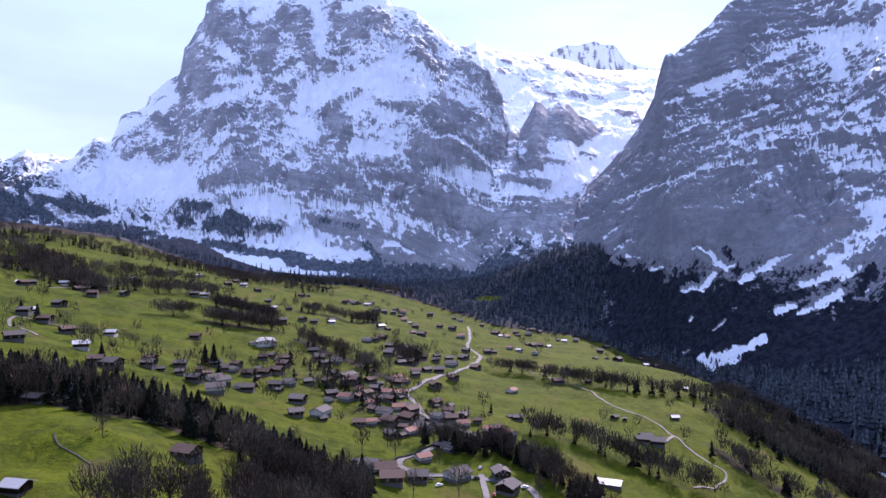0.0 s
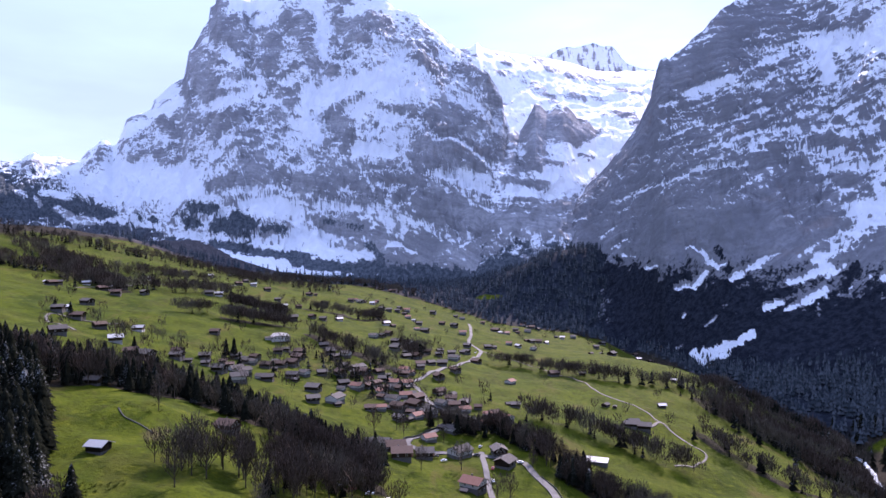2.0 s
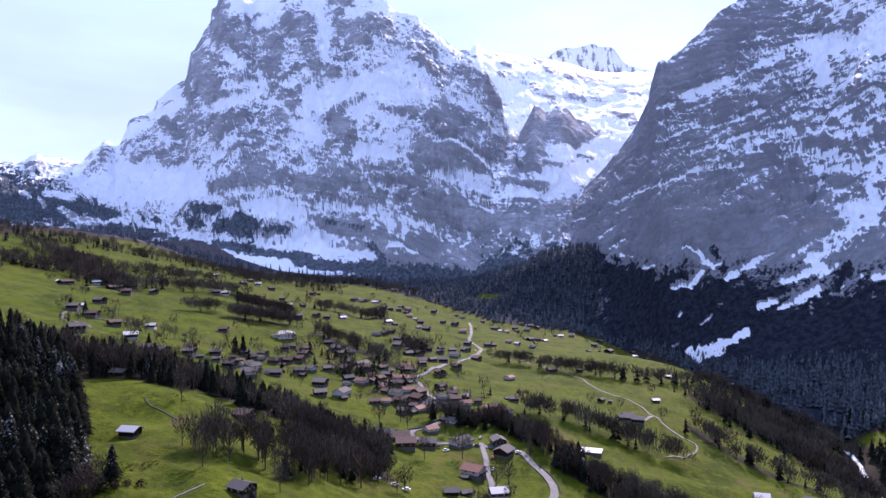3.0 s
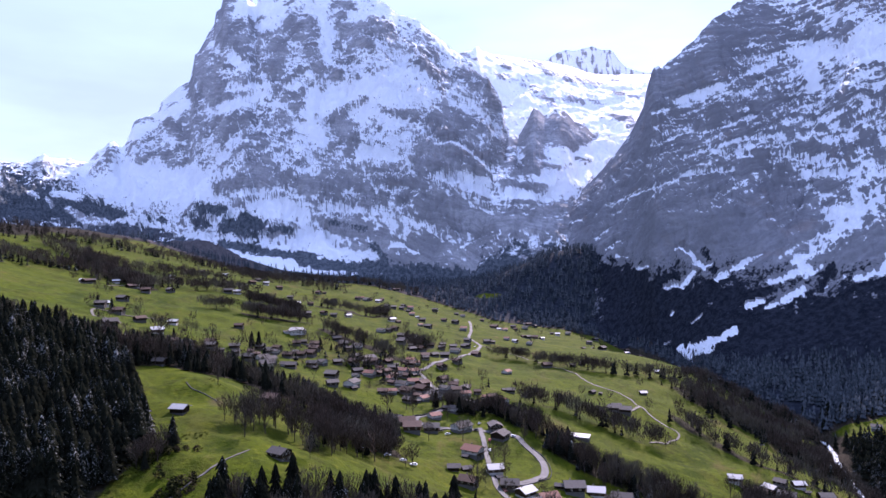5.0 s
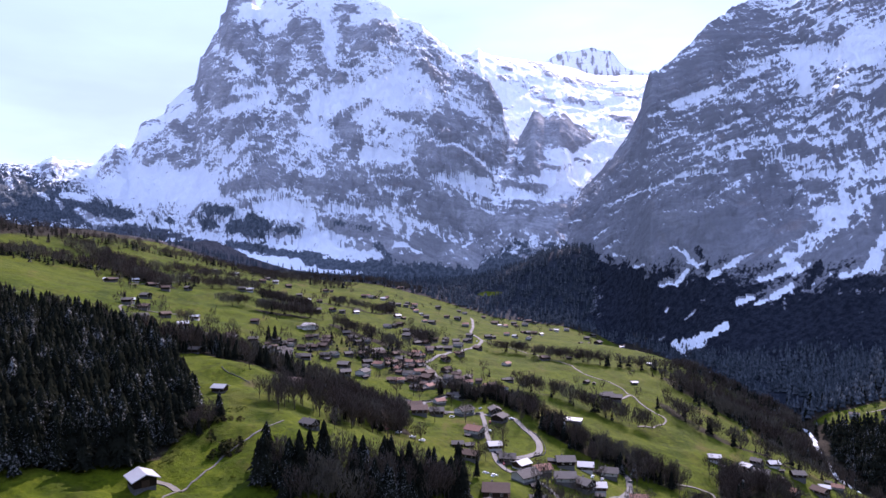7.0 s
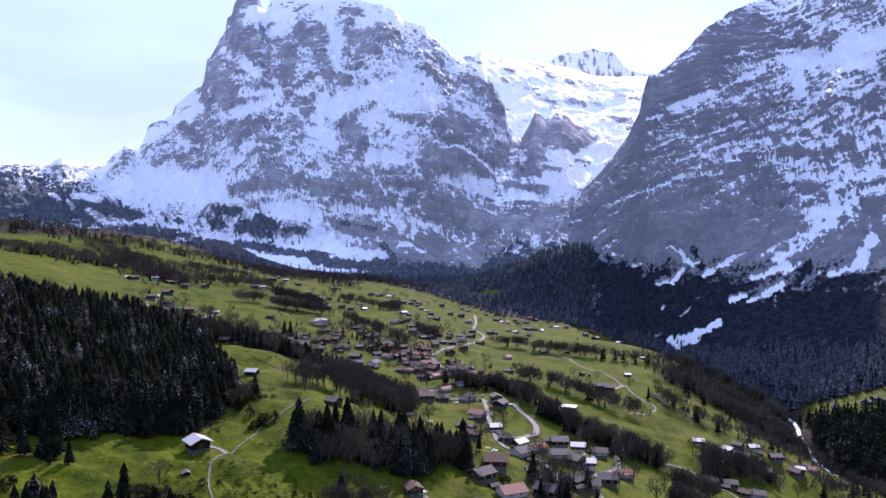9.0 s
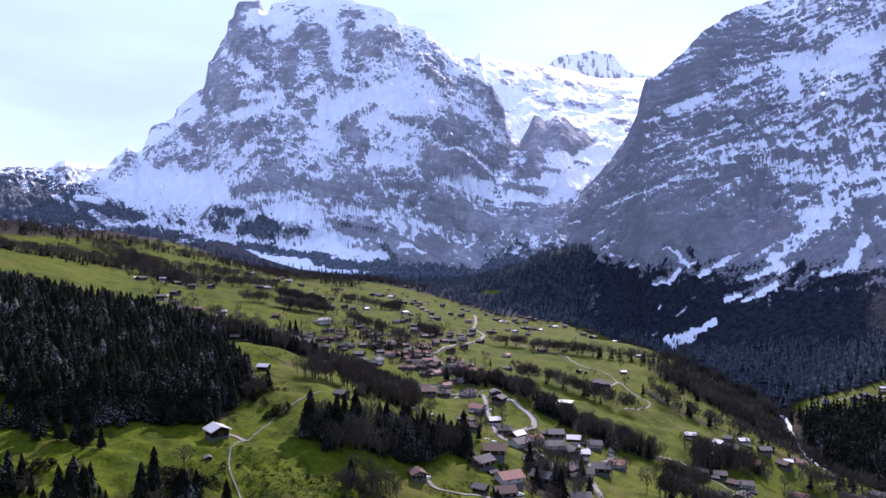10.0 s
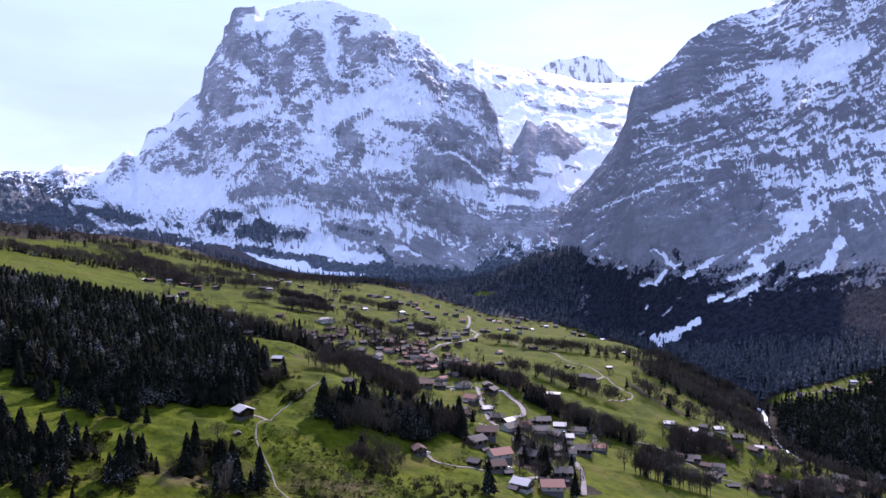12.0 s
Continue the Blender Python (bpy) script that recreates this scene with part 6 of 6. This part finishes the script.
def build_houses():
    kinds, plain = [], []
    for name, args, label, category, options in (
        ("chalet", (10.5, 11.5, 2.4, 5.4, DARK_WOOD, STONE, SLATE), "dark wooden chalet with a grey slate roof", "chalet", {}),
        ("chalet", (11.5, 12.5, 2.6, 5.8, WARM_WOOD, STONE, BROWN_TILE), "brown wooden chalet with a brown tiled roof", "chalet", {}),
        ("chalet", (10.0, 11.0, 2.4, 5.2, DARK_WOOD, STONE, BROWN_TILE), "dark wooden chalet on a stone plinth", "chalet", {}),
        ("house", (10.5, 12.0, 2.8, 5.6, PLASTER, STONE, RED_TILE), "white plastered house with a faded red roof", "house", {}),
        ("house", (11.0, 13.0, 2.8, 5.8, PLASTER, STONE, SLATE), "white plastered house with a grey roof", "house", {}),
        ("chalet", (9.5, 10.5, 2.2, 5.0, WARM_WOOD, PLASTER, PALE_ROOF), "brown wooden chalet with a pale bright roof", "chalet", {}),
        ("hay_barn", (6.0, 7.0, 0.6, 3.0, DARK_WOOD, STONE, SLATE), "small dark wooden hay barn in the meadow", "barn", {"balcony": False, "windows": False, "chimney": False}),
        ("hay_barn", (6.4, 7.4, 0.6, 3.2, DARK_WOOD, STONE, PALE_ROOF), "small wooden hay barn with a pale roof", "barn", {"balcony": False, "windows": False, "chimney": False}),
    ):
        kinds.append(chalet(name, *args, label, category, **options))
        plain.append(chalet(name, *args, label, category, **(options or {"windows": "few", "balcony": False})))

    def put(k, x, y, turn, size, group):
        z = float(land_height(x, y))
        m = pose(x, y, z, 0, 0, turn) @ Matrix.Scale(size, 4)
        ob = copy_thing((kinds if y < 440 else plain)[k], m)
        ob["group"] = group
        return ob

    rng = random.Random(3)
    for group, places, choice, sizes in (
        ("hillside farms", HILL_FARMS, (0, 0, 2, 1, 2, 5, 6, 7), (0.9, 1.15)),
        ("chalets of the west hamlet", WEST_HAMLET, (0, 2, 1, 4, 0), (0.85, 1.1)),
        ("chalets of the upper hamlet", UPPER_HAMLET, (0, 1, 2, 4, 0, 5, 3), (0.85, 1.1)),
        ("chalets of the middle hamlet", MIDDLE_HAMLET, (0, 0, 2, 1, 0, 4), (0.85, 1.1)),
        ("houses of the village centre", CENTRE_HOUSES, (3, 1, 1, 0, 3, 2, 4), (0.75, 1.0)),
        ("meadow barns and farms", EAST_FARMS, (6, 0, 7, 6, 2), (0.9, 1.1)),
        ("houses of the lower village", LOWER_HOUSES, "623004550344054050310623065304000", (0.85, 1.05)),
        ("houses by the river", RIVERSIDE, "5550012531024260601316240051", (0.8, 1.0)),
        ("houses near the bridge", BRIDGE_HOUSES, "301040000112412", (0.95, 1.15)),
    ):
        for n, (x, y) in enumerate(places):
            downhill = math.degrees(math.atan2(float(land_height(x, y + 4) - land_height(x, y - 4)), float(land_height(x + 4, y) - land_height(x - 4, y)))) - 90
            if n % 2 == 0 and y < 620 and group != "hillside farms":
                way = rng.uniform(0, 6.28)
                put(6, x + 8.5 * math.cos(way), y + 8.5 * math.sin(way), downhill + rng.uniform(-15, 15), rng.uniform(0.5, 0.75), group)
            if y > 440 and x < 260 and group not in ("hillside farms", "meadow barns and farms") and n % 4 != 3:
                way = rng.uniform(0, 6.28)
                cx, cy = x + 14 * math.cos(way), y + 15 * math.sin(way)
                if from_line(np.array(cx), np.array(cy), MAIN)[0] > 8:
                    put(int(choice[(n * 3 + 1) % len(choice)]), cx, cy, downhill + rng.uniform(-30, 30), 0.62 * rng.uniform(*sizes), group)
            put(int(choice[n]) if isinstance(choice, str) else choice[(n * 5 + n // 3) % len(choice)], x, y, downhill + rng.uniform(-25, 25), (0.95 if y < 380 else 0.86 if y < 480 else 0.80) * rng.uniform(*sizes), group)
    put(7, -128, 197, 78, 0.85, "barns of the knoll")
    put(6, -172, 277, 80, 0.9, "barns of the knoll")
    put(1, -103, 264, 70, 0.7, "barns of the knoll")
    put(0, -72, 160, 60, 0.62, "barns of the knoll")
    put(7, -120, 89, 40, 1.2, "barns of the knoll")
    put(6, -116, 66, 30, 0.45, "barns of the knoll")
    put(2, -25, 107, 20, 0.68, "barns of the knoll")
    put(6, 7, 110, 20, 0.6, "barns of the knoll")
    for ob in kinds + plain:
        for o in (*ob.children_recursive, ob):
            bpy.data.objects.remove(o)
    long_hall(-173, 640, 20)
    bm = bmesh.new()
    block(bm, -7, 7, -5, 5, -2, 2.6)
    flat_barn = new("flat_roofed_shed")
    part("wall", bm, STONE, flat_barn)
    bm = bmesh.new()
    block(bm, -7.6, 7.6, -5.6, 5.6, 2.62, 2.95)
    part("roof", bm, PALE_ROOF, flat_barn)
    flat_barn.matrix_world = pose(100, 396, float(land_height(100, 396)), 0, 0, -20)
    tagged(flat_barn, "low shed with a flat white roof", "shed")


build_houses()

# ---- walls, cars and posts ----
FIELD_STONE = tint_material("dark_field_stone", (0.035, 0.035, 0.028), (0.08, 0.078, 0.066), 0.95, 1.2)


def stone_wall(line, height, wide, label):
    """A dry stone wall that follows the land."""
    run = rounded(line, 2.0)
    way = np.gradient(run, axis=0)
    side = np.stack([way[:, 1], -way[:, 0]], -1) / (np.hypot(*way.T)[:, None] + 1e-9)
    grid = []
    rng = np.random.default_rng(int(abs(line[0][0]) * 10))
    z = land_height(run[:, 0], run[:, 1])
    for off, up in ((-0.6, -0.8), (-0.5, 0.7), (-0.4, 1.0), (0.4, 1.0), (0.5, 0.7), (0.6, -0.8)):
        grid.append(np.c_[run + side * wide * off, z + height * up + rng.uniform(-0.08, 0.08, len(run))])
    grid = np.array(grid)
    return sheet("stone_wall", grid[..., 0], grid[..., 1], grid[..., 2], FIELD_STONE, {}, label, "wall")


def paint_material(name, colour):
    n = Nodes(name)
    n.shader.inputs["Specular IOR Level"].default_value = 0.5
    return n.done(n.mix(n.ramp(n.noise(n.local(), 3.0), 0.3, 0.7), colour, tuple(v * 0.8 for v in colour)), 0.3)


def car(paint, label):
    """A small parked car: body, cabin, four wheels with rims."""
    top = new("car")
    bm = bmesh.new()
    prism(bm, [(-2.0, 0.35), (2.0, 0.35), (2.1, 0.6), (1.95, 0.88), (0.9, 0.98), (-1.7, 1.0), (-2.05, 0.85)], -0.82, 0.82)
    bmesh.ops.bevel(bm, geom=bm.edges[:], offset=0.06, segments=1, affect="EDGES")
    part("body", bm, paint, top)
    bm = bmesh.new()
    prism(bm, [(-1.55, 0.98), (0.95, 0.96), (0.4, 1.42), (-1.15, 1.45)], -0.70, 0.70)
    part("cabin", bm, GLASS, top, "dark car windows")
    bm = bmesh.new()
    prism(bm, [(-1.2, 1.44), (0.42, 1.41), (0.3, 1.48), (-1.1, 1.51)], -0.68, 0.68)
    part("roof", bm, paint, top)
    for x in (-1.25, 1.3):
        for y in (-0.78, 0.78):
            bm = bmesh.new()
            bmesh.ops.create_cone(bm, cap_ends=True, segments=12, radius1=0.32, radius2=0.32, depth=0.2, matrix=pose(x, y, 0.32, 90))
            wheel = part("wheel", bm, RUBBER, top)
            bm = bmesh.new()
            bmesh.ops.create_cone(bm, cap_ends=True, segments=8, radius1=0.18, radius2=0.15, depth=0.24, matrix=pose(x, y, 0.32, 90))
            part("rim", bm, PALE_ROOF, wheel)
    return tagged(top, label, "car", "parked cars of the village")


RUBBER = paint_material("tyre_rubber", (0.02, 0.02, 0.02))
PARKED = [(45, 361, 20), (22, 388, 70), (19, 371, 10), (26, 331, 95), (30, 262, 100), (31, 142, 60), (28, 118, 30), (-20, 108, 60), (184, 288, 40), (-7, 366, 20), (-2, 356, 25), (27, 346, 80), (16, 218, 20), (21, 220, 25), (90, 277, 60), (97, 280, 60), (122, 302, 30), (-52, 265, 15), (-45, 267, 10), (-37, 268, 5), (-28, 268, 0), (-22, 265, 170), (8, 440, 30), (-2, 428, 40), (38, 800, 80), (4, 648, 75)]


def build_small():
    stone_wall([(-141, 238), (-137, 233), (-132, 229), (-127, 227), (-120, 224)], 0.3, 0.6, "low dark dry-stone wall across the meadow")
    stone_wall([(-30, 372), (-28, 384), (-20, 398), (-12, 412), (2, 424)], 1.5, 0.7, "grey retaining wall beside the village road")
    stone_wall([(40, 282), (52, 290), (63, 306), (64, 324), (56, 346)], 0.6, 0.5, "low grey wall along the road bend")
    makes = [car(paint_material(name, colour), label) for name, colour, label in (
        ("white_car_paint", (0.8, 0.8, 0.8), "small white car parked by the road"),
        ("black_car_paint", (0.02, 0.02, 0.025), "small black car parked by the road"),
        ("silver_car_paint", (0.45, 0.46, 0.48), "small silver car parked by the road"),
        ("red_car_paint", (0.30, 0.03, 0.025), "small red car parked by the road"),
    )]
    for n, (x, y, turn) in enumerate(PARKED):
        copy_thing(makes[(0, 2, 1, 0, 3, 2, 0)[n % 7]], pose(x, y, float(land_height(x, y)) + 0.5, 0, 0, turn))
    for ob in makes:
        for o in (*ob.children_recursive, ob):
            bpy.data.objects.remove(o)


build_small()
